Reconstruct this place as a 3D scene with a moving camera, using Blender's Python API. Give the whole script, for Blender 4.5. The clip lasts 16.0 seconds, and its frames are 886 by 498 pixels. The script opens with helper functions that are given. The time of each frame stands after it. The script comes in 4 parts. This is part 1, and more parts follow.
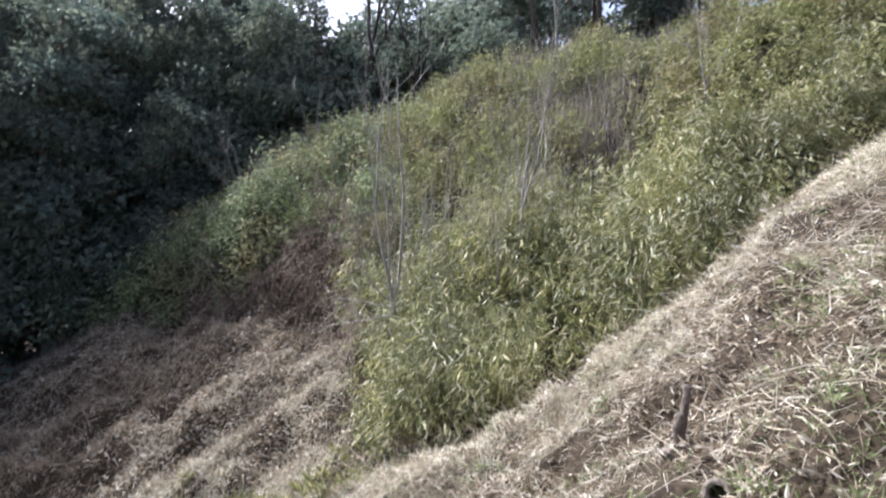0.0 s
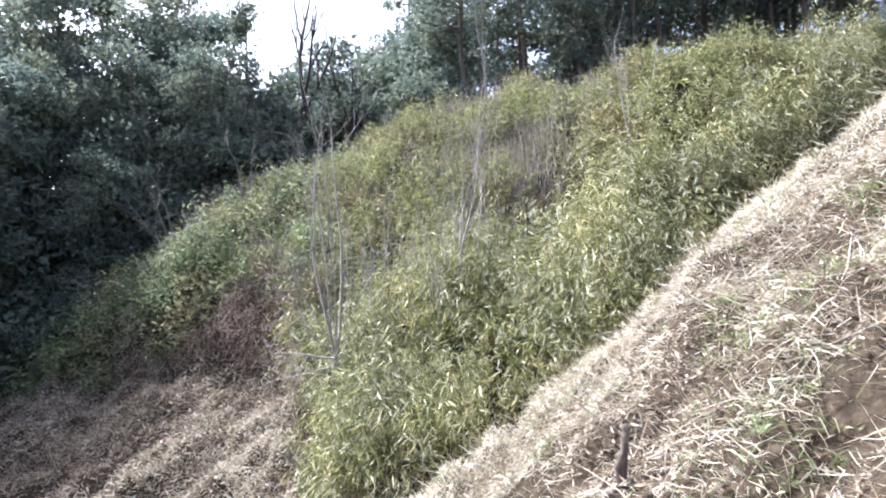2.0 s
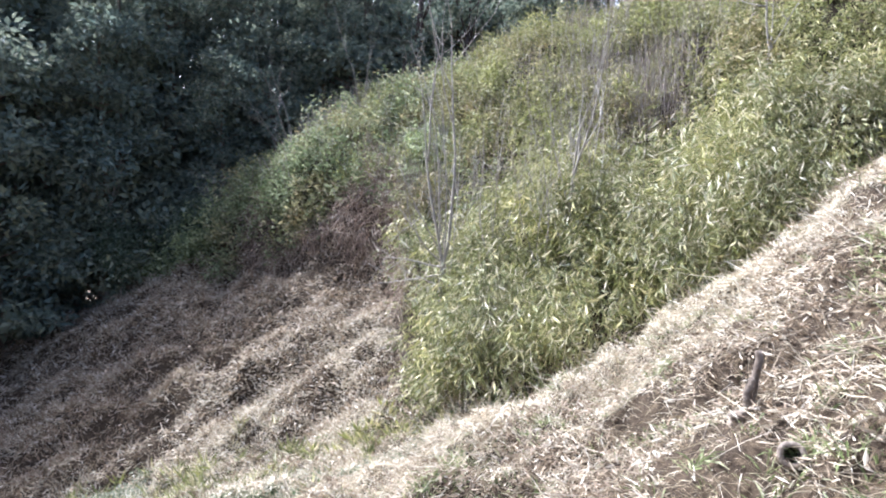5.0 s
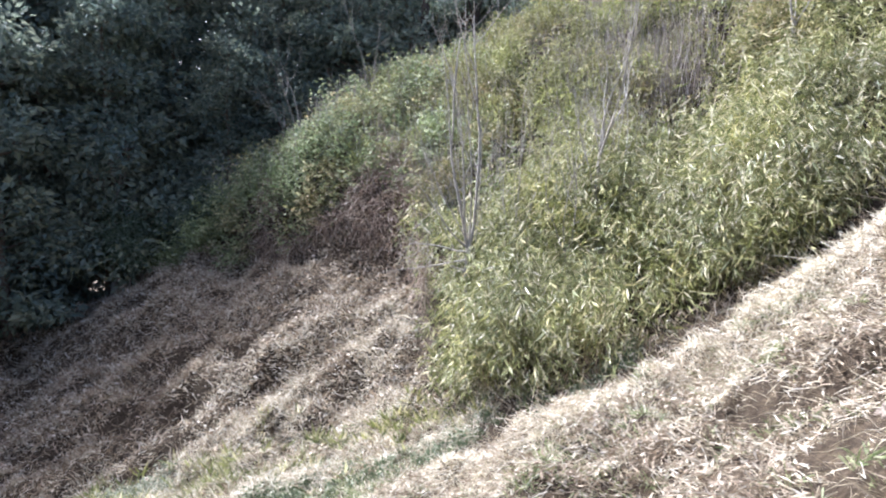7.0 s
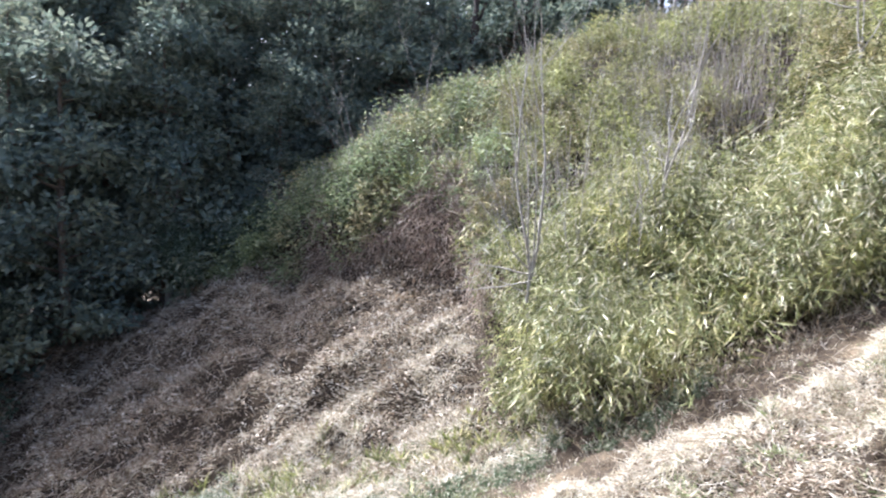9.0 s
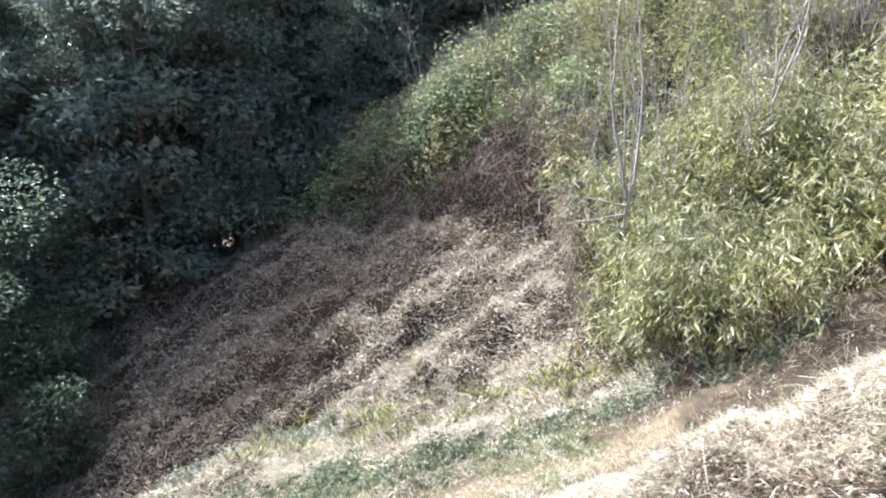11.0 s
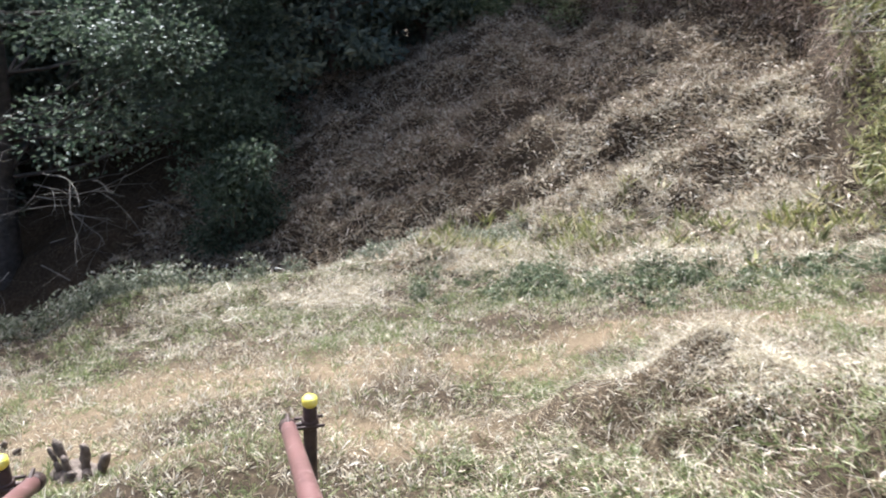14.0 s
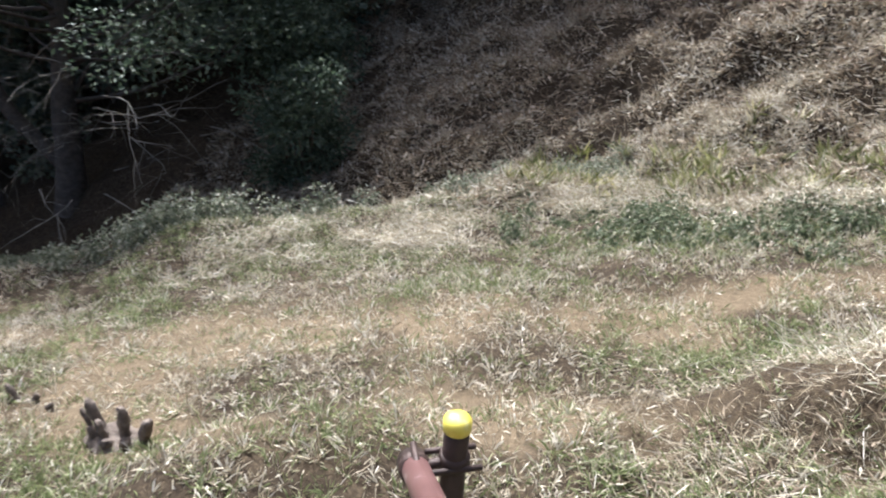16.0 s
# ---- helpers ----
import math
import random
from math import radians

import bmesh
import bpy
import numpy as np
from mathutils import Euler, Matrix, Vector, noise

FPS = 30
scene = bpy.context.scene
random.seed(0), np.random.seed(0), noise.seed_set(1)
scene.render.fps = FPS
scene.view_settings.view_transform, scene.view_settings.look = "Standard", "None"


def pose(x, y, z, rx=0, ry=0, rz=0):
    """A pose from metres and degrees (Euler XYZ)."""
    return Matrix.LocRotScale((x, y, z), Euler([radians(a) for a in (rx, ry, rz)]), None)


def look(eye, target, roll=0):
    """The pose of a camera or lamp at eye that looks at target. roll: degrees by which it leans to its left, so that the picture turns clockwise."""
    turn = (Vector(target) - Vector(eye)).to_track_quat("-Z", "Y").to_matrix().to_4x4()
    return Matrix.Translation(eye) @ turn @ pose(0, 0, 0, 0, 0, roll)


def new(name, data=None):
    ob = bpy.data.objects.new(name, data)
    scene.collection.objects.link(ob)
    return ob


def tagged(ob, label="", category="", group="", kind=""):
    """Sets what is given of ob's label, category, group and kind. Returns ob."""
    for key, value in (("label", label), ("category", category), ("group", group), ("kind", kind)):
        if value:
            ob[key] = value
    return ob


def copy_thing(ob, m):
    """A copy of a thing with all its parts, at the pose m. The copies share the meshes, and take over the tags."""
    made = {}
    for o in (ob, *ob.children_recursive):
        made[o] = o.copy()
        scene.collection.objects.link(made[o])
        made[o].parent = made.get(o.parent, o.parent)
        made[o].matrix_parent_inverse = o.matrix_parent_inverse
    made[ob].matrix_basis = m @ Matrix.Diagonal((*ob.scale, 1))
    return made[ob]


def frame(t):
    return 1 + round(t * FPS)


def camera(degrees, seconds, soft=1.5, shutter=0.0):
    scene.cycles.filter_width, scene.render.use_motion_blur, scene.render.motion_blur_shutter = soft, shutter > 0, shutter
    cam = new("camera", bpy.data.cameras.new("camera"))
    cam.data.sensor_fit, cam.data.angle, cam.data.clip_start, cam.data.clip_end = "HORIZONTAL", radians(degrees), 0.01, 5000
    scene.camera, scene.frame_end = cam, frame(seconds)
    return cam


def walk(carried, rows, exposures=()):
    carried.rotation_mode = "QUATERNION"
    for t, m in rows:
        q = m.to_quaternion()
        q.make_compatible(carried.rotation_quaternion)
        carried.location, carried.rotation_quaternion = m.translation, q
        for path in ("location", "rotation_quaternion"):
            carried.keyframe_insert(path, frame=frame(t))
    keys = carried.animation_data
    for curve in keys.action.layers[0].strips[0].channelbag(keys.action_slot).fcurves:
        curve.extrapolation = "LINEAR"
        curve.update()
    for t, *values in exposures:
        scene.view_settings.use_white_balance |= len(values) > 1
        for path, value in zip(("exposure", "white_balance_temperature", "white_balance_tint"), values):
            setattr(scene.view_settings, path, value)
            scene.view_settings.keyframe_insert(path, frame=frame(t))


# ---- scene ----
cam = camera(67.90, 16.0, soft=2.0, shutter=0.3)
PATH = [
    (0, (0.000, 0.000, -0.000), (0.217, 2.991, -0.097), -0.30),
    (0.5, (-0.070, -0.024, 0.068), (0.209, 2.961, 0.189), -3.04),
    (1, (-0.221, -0.092, 0.057), (-0.419, 2.899, 0.190), -0.60),
    (1.5, (-0.097, -0.030, 0.020), (-0.116, 2.969, 0.075), -1.23),
    (2, (0.007, -0.051, 0.041), (0.499, 2.907, 0.138), -2.88),
    (2.5, (-0.037, -0.055, 0.034), (0.396, 2.912, 0.131), -2.45),
    (3, (-0.153, -0.104, 0.042), (-0.085, 2.895, 0.071), -2.03),
    (3.5, (-0.218, -0.099, -0.001), (-0.406, 2.892, -0.143), -1.46),
    (4, (-0.182, -0.085, -0.022), (-0.377, 2.900, -0.258), 0.12),
    (4.5, (-0.170, -0.089, -0.007), (-0.251, 2.896, -0.291), 1.07),
    (4.7, (-0.172, -0.098, 0.006), (-0.172, 2.890, -0.267), 1.36),
    (6.8, (-0.599, 0.158, -0.029), (-0.508, 3.137, -0.366), 0.18),
    (7, (-0.724, 0.138, -0.025), (-0.665, 3.118, -0.367), 0.18),
    (7.5, (-1.041, 0.054, 0.037), (-0.817, 3.030, -0.269), 0.70),
    (8, (-1.225, 0.003, 0.068), (-0.919, 2.981, -0.130), 1.27),
    (8.5, (-1.323, 0.012, 0.061), (-1.157, 2.999, -0.157), 1.25),
    (9, (-1.369, 0.064, 0.076), (-1.436, 3.050, -0.197), 1.18),
    (9.5, (-1.477, 0.077, 0.027), (-1.742, 3.034, -0.404), 2.22),
    (9.7, (-1.540, 0.063, 0.017), (-1.836, 3.002, -0.505), 2.62),
    (11.8, (-2.755, 0.355, -0.466), (-3.050, 3.294, -0.991), -2.57),
    (12, (-2.958, 0.306, -0.607), (-3.234, 3.238, -1.179), -2.24),
    (12.1, (-3.023, 0.295, -0.643), (-3.344, 3.182, -1.393), -1.75),
    (12.5, (-3.126, 0.356, -0.636), (-3.640, 3.191, -1.471), 3.47),
    (13, (-3.197, 0.569, -0.805), (-4.048, 3.303, -1.700), 1.97),
    (13.5, (-3.296, 0.747, -0.909), (-4.143, 3.382, -2.066), 1.67),
    (14, (-3.534, 0.947, -1.046), (-4.332, 3.551, -2.304), 4.49),
    (14.3, (-3.617, 1.119, -1.180), (-4.707, 3.623, -2.422), 3.38),
    (14.5, (-3.696, 1.187, -1.222), (-4.808, 3.621, -2.579), 2.28),
    (14.7, (-3.799, 1.255, -1.321), (-4.827, 3.800, -2.531), 1.60),
    (15, (-3.951, 1.383, -1.374), (-4.926, 3.804, -2.852), 3.72),
    (15.5, (-4.036, 1.671, -1.549), (-5.252, 3.965, -3.051), 1.62),
    (16, (-4.268, 1.855, -1.711), (-5.256, 4.252, -3.220), 3.64),
]

walk(cam, [(t, look(eye, target, roll)) for t, eye, target, roll in PATH], exposures=[(0.0, 1.12, 5450, 13), (0.7, 1.65, 5350, 14), (1.5, 1.77, 5350, 14), (3.0, 1.63, 5350, 14), (4.5, 1.73, 5350, 14), (8.0, 1.71, 5350, 14), (9.5, 1.87, 5350, 14), (12.0, 1.81, 5500, 10), (13.0, 1.44, 5550, 10), (13.5, 1.32, 5600, 10), (14.5, 1.26, 5650, 10), (16.0, 0.99, 5650, 10)])

# ---- world, sun ----
SUN_AZIMUTH, SUN_HEIGHT = -43.0, 50.0      # degrees from +y towards +x, degrees above the horizon
world = bpy.data.worlds.new("world")
scene.world = world
world.use_nodes = True
wn = world.node_tree
sky = wn.nodes.new("ShaderNodeTexSky")
sky.sky_type = "NISHITA"
sky.sun_disc = False
sky.sun_elevation = radians(SUN_HEIGHT)
sky.sun_rotation = radians(SUN_AZIMUTH)
sky.dust_density = 8.0
sky.air_density = 0.7
sky.ozone_density = 0.3
wn.links.new(sky.outputs[0], wn.nodes["Background"].inputs[0])
wn.nodes["Background"].inputs[1].default_value = 0.14
sun_data = bpy.data.lights.new("sun", "SUN")
sun_data.energy, sun_data.angle, sun_data.color = 5.0, radians(0.53), (1.0, 0.96, 0.9)
sun = new("sun", sun_data)
sa, sh = radians(SUN_AZIMUTH), radians(SUN_HEIGHT)
SUN_DIR = Vector((math.sin(sa) * math.cos(sh), math.cos(sa) * math.cos(sh), math.sin(sh)))
sun.matrix_world = look(SUN_DIR * 60, (0, 0, 0))

# ---- materials ----


def ramp_nodes(nt, fac, stops):
    r = nt.nodes.new("ShaderNodeValToRGB")
    els = r.color_ramp.elements
    while len(els) < len(stops):
        els.new(0.5)
    for e, (p, c) in zip(els, stops):
        e.position, e.color = p, (*c, 1)
    nt.links.new(fac, r.inputs[0])
    return r.outputs[0]


def noise_node(nt, scale, detail=6, rough=0.6):
    tc = nt.nodes.new("ShaderNodeTexCoord")
    n = nt.nodes.new("ShaderNodeTexNoise")
    n.inputs["Scale"].default_value, n.inputs["Detail"].default_value = scale, detail
    n.inputs["Roughness"].default_value = rough
    nt.links.new(tc.outputs["Object"], n.inputs["Vector"])
    return n.outputs[0]


def mix_nodes(nt, fac, a, b, mode="MIX"):
    m = nt.nodes.new("ShaderNodeMix")
    m.data_type, m.blend_type = "RGBA", mode
    if isinstance(fac, float):
        m.inputs[0].default_value = fac
    else:
        nt.links.new(fac, m.inputs[0])
    nt.links.new(a, m.inputs[6])
    nt.links.new(b, m.inputs[7])
    return m.outputs[2]


def leaf_material(name, stops, rough=0.5, glow=0.35, patch=0.35, spec=0.4, tints=None):
    """Leaves: a colour per leaf, drifting in patches, with light passing through."""
    m = bpy.data.materials.new(name)
    m.use_nodes = True
    nt = m.node_tree
    bsdf = nt.nodes["Principled BSDF"]
    geo = nt.nodes.new("ShaderNodeNewGeometry")
    col = ramp_nodes(nt, geo.outputs["Random Per Island"], stops)
    if tints:
        big = ramp_nodes(nt, noise_node(nt, patch, 3), tints)
        col = mix_nodes(nt, 1.0, col, big, "MULTIPLY")
    nt.links.new(col, bsdf.inputs["Base Color"])
    bsdf.inputs["Roughness"].default_value = rough
    bsdf.inputs["Specular IOR Level"].default_value = spec
    tr = nt.nodes.new("ShaderNodeBsdfTranslucent")
    nt.links.new(col, tr.inputs[0])
    mx = nt.nodes.new("ShaderNodeMixShader")
    mx.inputs[0].default_value = glow
    nt.links.new(bsdf.outputs[0], mx.inputs[1])
    nt.links.new(tr.outputs[0], mx.inputs[2])
    nt.links.new(mx.outputs[0], nt.nodes["Material Output"].inputs[0])
    return m


def solid_material(name, stops, scale=8.0, rough=0.8, metal=0.0, bump=0.3, bump_scale=40.0, big=0.6):
    """A surface with stains at one scale and grain at another."""
    m = bpy.data.materials.new(name)
    m.use_nodes = True
    nt = m.node_tree
    bsdf = nt.nodes["Principled BSDF"]
    a = ramp_nodes(nt, noise_node(nt, scale), stops)
    b = ramp_nodes(nt, noise_node(nt, big, 4), [(0.3, (0.75, 0.75, 0.75)), (0.7, (1, 1, 1))])
    nt.links.new(mix_nodes(nt, 1.0, a, b, "MULTIPLY"), bsdf.inputs["Base Color"])
    bsdf.inputs["Roughness"].default_value, bsdf.inputs["Metallic"].default_value = rough, metal
    bp = nt.nodes.new("ShaderNodeBump")
    bp.inputs["Strength"].default_value, bp.inputs["Distance"].default_value = bump, 0.02
    nt.links.new(noise_node(nt, bump_scale), bp.inputs["Height"])
    nt.links.new(bp.outputs[0], bsdf.inputs["Normal"])
    return m


def soil_material():
    """Ground: dry brown soil and litter, mottled, with sandy bare patches."""
    m = bpy.data.materials.new("soil")
    m.use_nodes = True
    nt = m.node_tree
    bsdf = nt.nodes["Principled BSDF"]
    fine = ramp_nodes(nt, noise_node(nt, 14, 8, 0.7), [(0.3, (0.018, 0.012, 0.008)), (0.5, (0.045, 0.033, 0.021)), (0.72, (0.11, 0.083, 0.052))])
    sand = ramp_nodes(nt, noise_node(nt, 30, 8, 0.7), [(0.3, (0.2, 0.15, 0.095)), (0.7, (0.38, 0.295, 0.185))])
    attr = nt.nodes.new("ShaderNodeAttribute")
    attr.attribute_name = "bare"
    nt.links.new(mix_nodes(nt, attr.outputs["Fac"], fine, sand), bsdf.inputs["Base Color"])
    bsdf.inputs["Roughness"].default_value = 0.95
    bsdf.inputs["Specular IOR Level"].default_value = 0.14
    bp = nt.nodes.new("ShaderNodeBump")
    bp.inputs["Strength"].default_value, bp.inputs["Distance"].default_value = 0.7, 0.05
    nt.links.new(noise_node(nt, 22, 8, 0.7), bp.inputs["Height"])
    nt.links.new(bp.outputs[0], bsdf.inputs["Normal"])
    return m


SOIL = soil_material()
BAMBOO = leaf_material("bamboo_leaf", [(0.0, (0.1, 0.115, 0.046)), (0.35, (0.195, 0.215, 0.088)), (0.68, (0.345, 0.35, 0.165)), (0.86, (0.5, 0.47, 0.3)), (1.0, (0.7, 0.67, 0.55))],
                       0.5, 0.3, 0.9, 0.32, [(0.3, (0.66, 0.64, 0.66)), (0.48, (0.92, 0.9, 0.86)), (0.7, (1.14, 1.08, 0.74))])
HILLLEAF = leaf_material("hill_bamboo_leaf", [(0.0, (0.11, 0.12, 0.06)), (0.4, (0.205, 0.215, 0.09)), (0.75, (0.325, 0.32, 0.15)), (1.0, (0.48, 0.44, 0.3))],
                         0.55, 0.3, 0.55, 0.25, [(0.3, (0.85, 0.72, 0.68)), (0.5, (0.95, 0.95, 0.85)), (0.7, (1.1, 1.15, 0.8))])
CANE = solid_material("bamboo_cane", [(0.3, (0.22, 0.2, 0.08)), (0.7, (0.38, 0.32, 0.16))], 12, 0.6)
STRAW = leaf_material("dry_straw", [(0.0, (0.21, 0.165, 0.11)), (0.35, (0.43, 0.375, 0.27)), (0.75, (0.66, 0.605, 0.475)), (1.0, (0.84, 0.8, 0.7))], 0.6, 0.25, 1.0, 0.3)
# STRAW darkened, with the shade among the bank's tangles in its colour.
BANKSTRAW = leaf_material("shaded_bank_straw", [(0.0, (0.17, 0.13, 0.08)), (0.35, (0.38, 0.325, 0.22)), (0.75, (0.61, 0.55, 0.41)), (1.0, (0.82, 0.78, 0.66))], 0.6, 0.25, 1.0, 0.3)
# Cream stubble, paler than STRAW so its colour gives the crest's sunlit rim.
CREAM = leaf_material("sunlit_cream_straw", [(0.0, (0.52, 0.46, 0.33)), (0.5, (0.73, 0.68, 0.53)), (1.0, (0.88, 0.85, 0.75))], 0.6, 0.3, 1.0, 0.3)
BROWN = leaf_material("dead_leaf", [(0.0, (0.14, 0.102, 0.066)), (0.4, (0.265, 0.207, 0.143)), (0.75, (0.41, 0.345, 0.25)), (1.0, (0.64, 0.59, 0.49))], 0.65, 0.2, 0.5, 0.3)
RUST = leaf_material("rusty_creeper", [(0.0, (0.11, 0.075, 0.055)), (0.45, (0.23, 0.17, 0.13)), (0.8, (0.36, 0.29, 0.225)), (1.0, (0.55, 0.49, 0.4))], 0.7, 0.2, 0.5, 0.2)
GRASS = leaf_material("green_grass", [(0.0, (0.1, 0.13, 0.05)), (0.45, (0.185, 0.22, 0.09)), (0.8, (0.3, 0.33, 0.16)), (1.0, (0.5, 0.49, 0.33))], 0.5, 0.4, 1.0, 0.3)
# Leaf colour lifted and blued to carry the haze over the wood.
DARKLEAF = leaf_material("hazed_forest_leaf", [(0.0, (0.115, 0.155, 0.132)), (0.5, (0.185, 0.225, 0.178)), (1.0, (0.26, 0.29, 0.22))], 0.7, 0.34, 0.25, 0.18,
                         [(0.35, (0.7, 0.75, 0.8)), (0.65, (1.1, 1.0, 0.85))])
GLOSSY = leaf_material("evergreen_leaf", [(0.0, (0.05, 0.075, 0.045)), (0.6, (0.085, 0.115, 0.07)), (1.0, (0.18, 0.215, 0.15))], 0.5, 0.4, 0.4, 0.35)
TWIGBARK = solid_material("grey_twig", [(0.3, (0.17, 0.15, 0.125)), (0.7, (0.31, 0.285, 0.24))], 9, 0.85, 0, 0.5, 40)
# Darker copy of BARK; the trunk's shade is put into the colour.
TREEBARK = solid_material("shaded_bark", [(0.3, (0.05, 0.042, 0.034)), (0.7, (0.13, 0.11, 0.09))], 9, 0.9, 0, 0.8, 30)
TWIG = leaf_material("dead_twig", [(0.0, (0.17, 0.14, 0.12)), (0.6, (0.32, 0.28, 0.25)), (1.0, (0.48, 0.44, 0.4))], 0.8, 0.05, 0.5, 0.2)
SHRUB = leaf_material("shrub_leaf", [(0.0, (0.12, 0.15, 0.08)), (0.6, (0.225, 0.26, 0.14)), (1.0, (0.42, 0.44, 0.29))], 0.6, 0.35, 0.7, 0.22,
                      [(0.3, (1.15, 0.85, 0.75)), (0.48, (0.95, 0.95, 0.9)), (0.68, (1.05, 1.1, 0.95))])
WEED = leaf_material("weed_leaf", [(0.0, (0.10, 0.115, 0.07)), (0.5, (0.2, 0.215, 0.145)), (0.85, (0.32, 0.33, 0.25)), (1.0, (0.5, 0.48, 0.4))], 0.65, 0.3, 0.5, 0.2)
LOWWEED = leaf_material("low_weed_leaf", [(0.0, (0.075, 0.095, 0.05)), (0.55, (0.15, 0.175, 0.1)), (0.85, (0.27, 0.285, 0.19)), (1.0, (0.46, 0.43, 0.33))], 0.6, 0.35, 0.5, 0.25)
BARK = solid_material("bark", [(0.3, (0.10, 0.075, 0.055)), (0.7, (0.2, 0.16, 0.12))], 9, 0.9, 0, 0.8, 30)
PALEBARK = solid_material("pale_bark", [(0.3, (0.25, 0.225, 0.19)), (0.7, (0.42, 0.385, 0.335))], 9, 0.85, 0, 0.5, 40)
DARKBARK = solid_material("dark_wood", [(0.3, (0.035, 0.025, 0.02)), (0.7, (0.10, 0.075, 0.06))], 10, 0.9, 0, 0.8, 40)
STUMPWOOD = solid_material("stump_wood", [(0.3, (0.085, 0.062, 0.048)), (0.55, (0.17, 0.135, 0.108)), (0.75, (0.32, 0.27, 0.22))], 22, 0.9, 0, 0.8, 40, 3)
STUBWOOD = solid_material("weathered_stub", [(0.3, (0.13, 0.1, 0.075)), (0.6, (0.25, 0.205, 0.16)), (0.8, (0.4, 0.35, 0.29))], 18, 0.9, 0, 0.8, 45, 3)
PIPE = solid_material("brown_paint", [(0.3, (0.12, 0.058, 0.052)), (0.6, (0.16, 0.085, 0.078)), (0.7, (0.36, 0.27, 0.25))], 22, 0.42, 0, 0.12, 60, 3)
IRON = solid_material("dark_iron", [(0.3, (0.03, 0.018, 0.015)), (0.7, (0.08, 0.05, 0.04))], 20, 0.55, 0.3, 0.3, 60, 3)
YELLOW = solid_material("yellow_plastic", [(0.3, (0.74, 0.6, 0.05)), (0.55, (0.86, 0.74, 0.12)), (0.75, (0.9, 0.84, 0.4))], 25, 0.4, 0, 0.1, 60, 3)

# ---- ground form ----


def smax(a, b, k):
    h = np.clip(0.5 + 0.5 * (a - b) / k, 0, 1)
    return a * h + b * (1 - h) + k * h * (1 - h)


def smin(a, b, k):
    return -smax(-a, -b, k)


def step(a, b, v):
    u = np.clip((v - a) / (b - a), 0, 1)
    return u * u * (3 - 2 * u)


def lumps(x, y, size, seed=0.0):
    """Soft value noise in -1..1."""
    u, v = x / size + seed * 17.3, y / size - seed * 9.1
    i, j = np.floor(u), np.floor(v)
    a, b = u - i, v - j
    a, b = a * a * (3 - 2 * a), b * b * (3 - 2 * b)

    def h(p, q):
        s = np.sin(p * 127.1 + q * 311.7 + seed) * 43758.5453
        return (s - np.floor(s)) * 2 - 1
    return (h(i, j) * (1 - a) + h(i + 1, j) * a) * (1 - b) + (h(i, j + 1) * (1 - a) + h(i + 1, j + 1) * a) * b


TRACK = [(6.0, -1.2, -0.9), (2.0, -0.4, -1.45), (0.0, 0.0, -1.52), (-1.5, 0.05, -1.52), (-2.75, 0.3, -2.02), (-4.25, 1.85, -3.22), (-5.05, 2.55, -3.72), (-5.6, 3.35, -4.25)]


def bush_front(x):
    """Where the foot of the overgrown hillside runs: y over x."""
    return np.interp(x, [-12, -6, -3, -1.15, -0.75, -0.25, 0.5, 1.3, 2.6, 3.8, 6.5, 16], [20.3, 18.4, 17.2, 15.4, 11.3, 10.7, 10.0, 9.5, 9.3, 9.6, 10.7, 15.5])


def mound_depth(x):
    """How far up the hill the lush front mound of bamboo reaches."""
    return np.interp(x, [-1, 1.6, 3, 5.3, 6.6, 7.4, 12], [3.6, 4.6, 4.4, 2.9, 1.7, 1.2, 1.0])


def spine(x):
    """Height of the hillside's upper edge over x."""
    return np.interp(x, [-30, -12, -7.8, -5.4, -3.3, -0.8, 1.5, 6, 12, 16, 40], [-7.5, -4.6, -2.5, 0.3, 2.1, 3.2, 4.0, 4.7, 4.9, 5.3, 8])


def meadow(x, y):
    return smax(-2.38 + 0.25 * x - 0.18 * y, -3.5 + 0.54 * x - 0.05 * y, 0.6)


def edge(x, y):
    """Metres beyond the meadow's far edge, towards the gully."""
    return (-(x + 12.4) * 4.4 + (y - 5.6) * 5.5) / 7.04


def crest_y(x):
    """Where the crest of the straw-covered bank runs: y over x."""
    return 4.55 - 0.07 * x


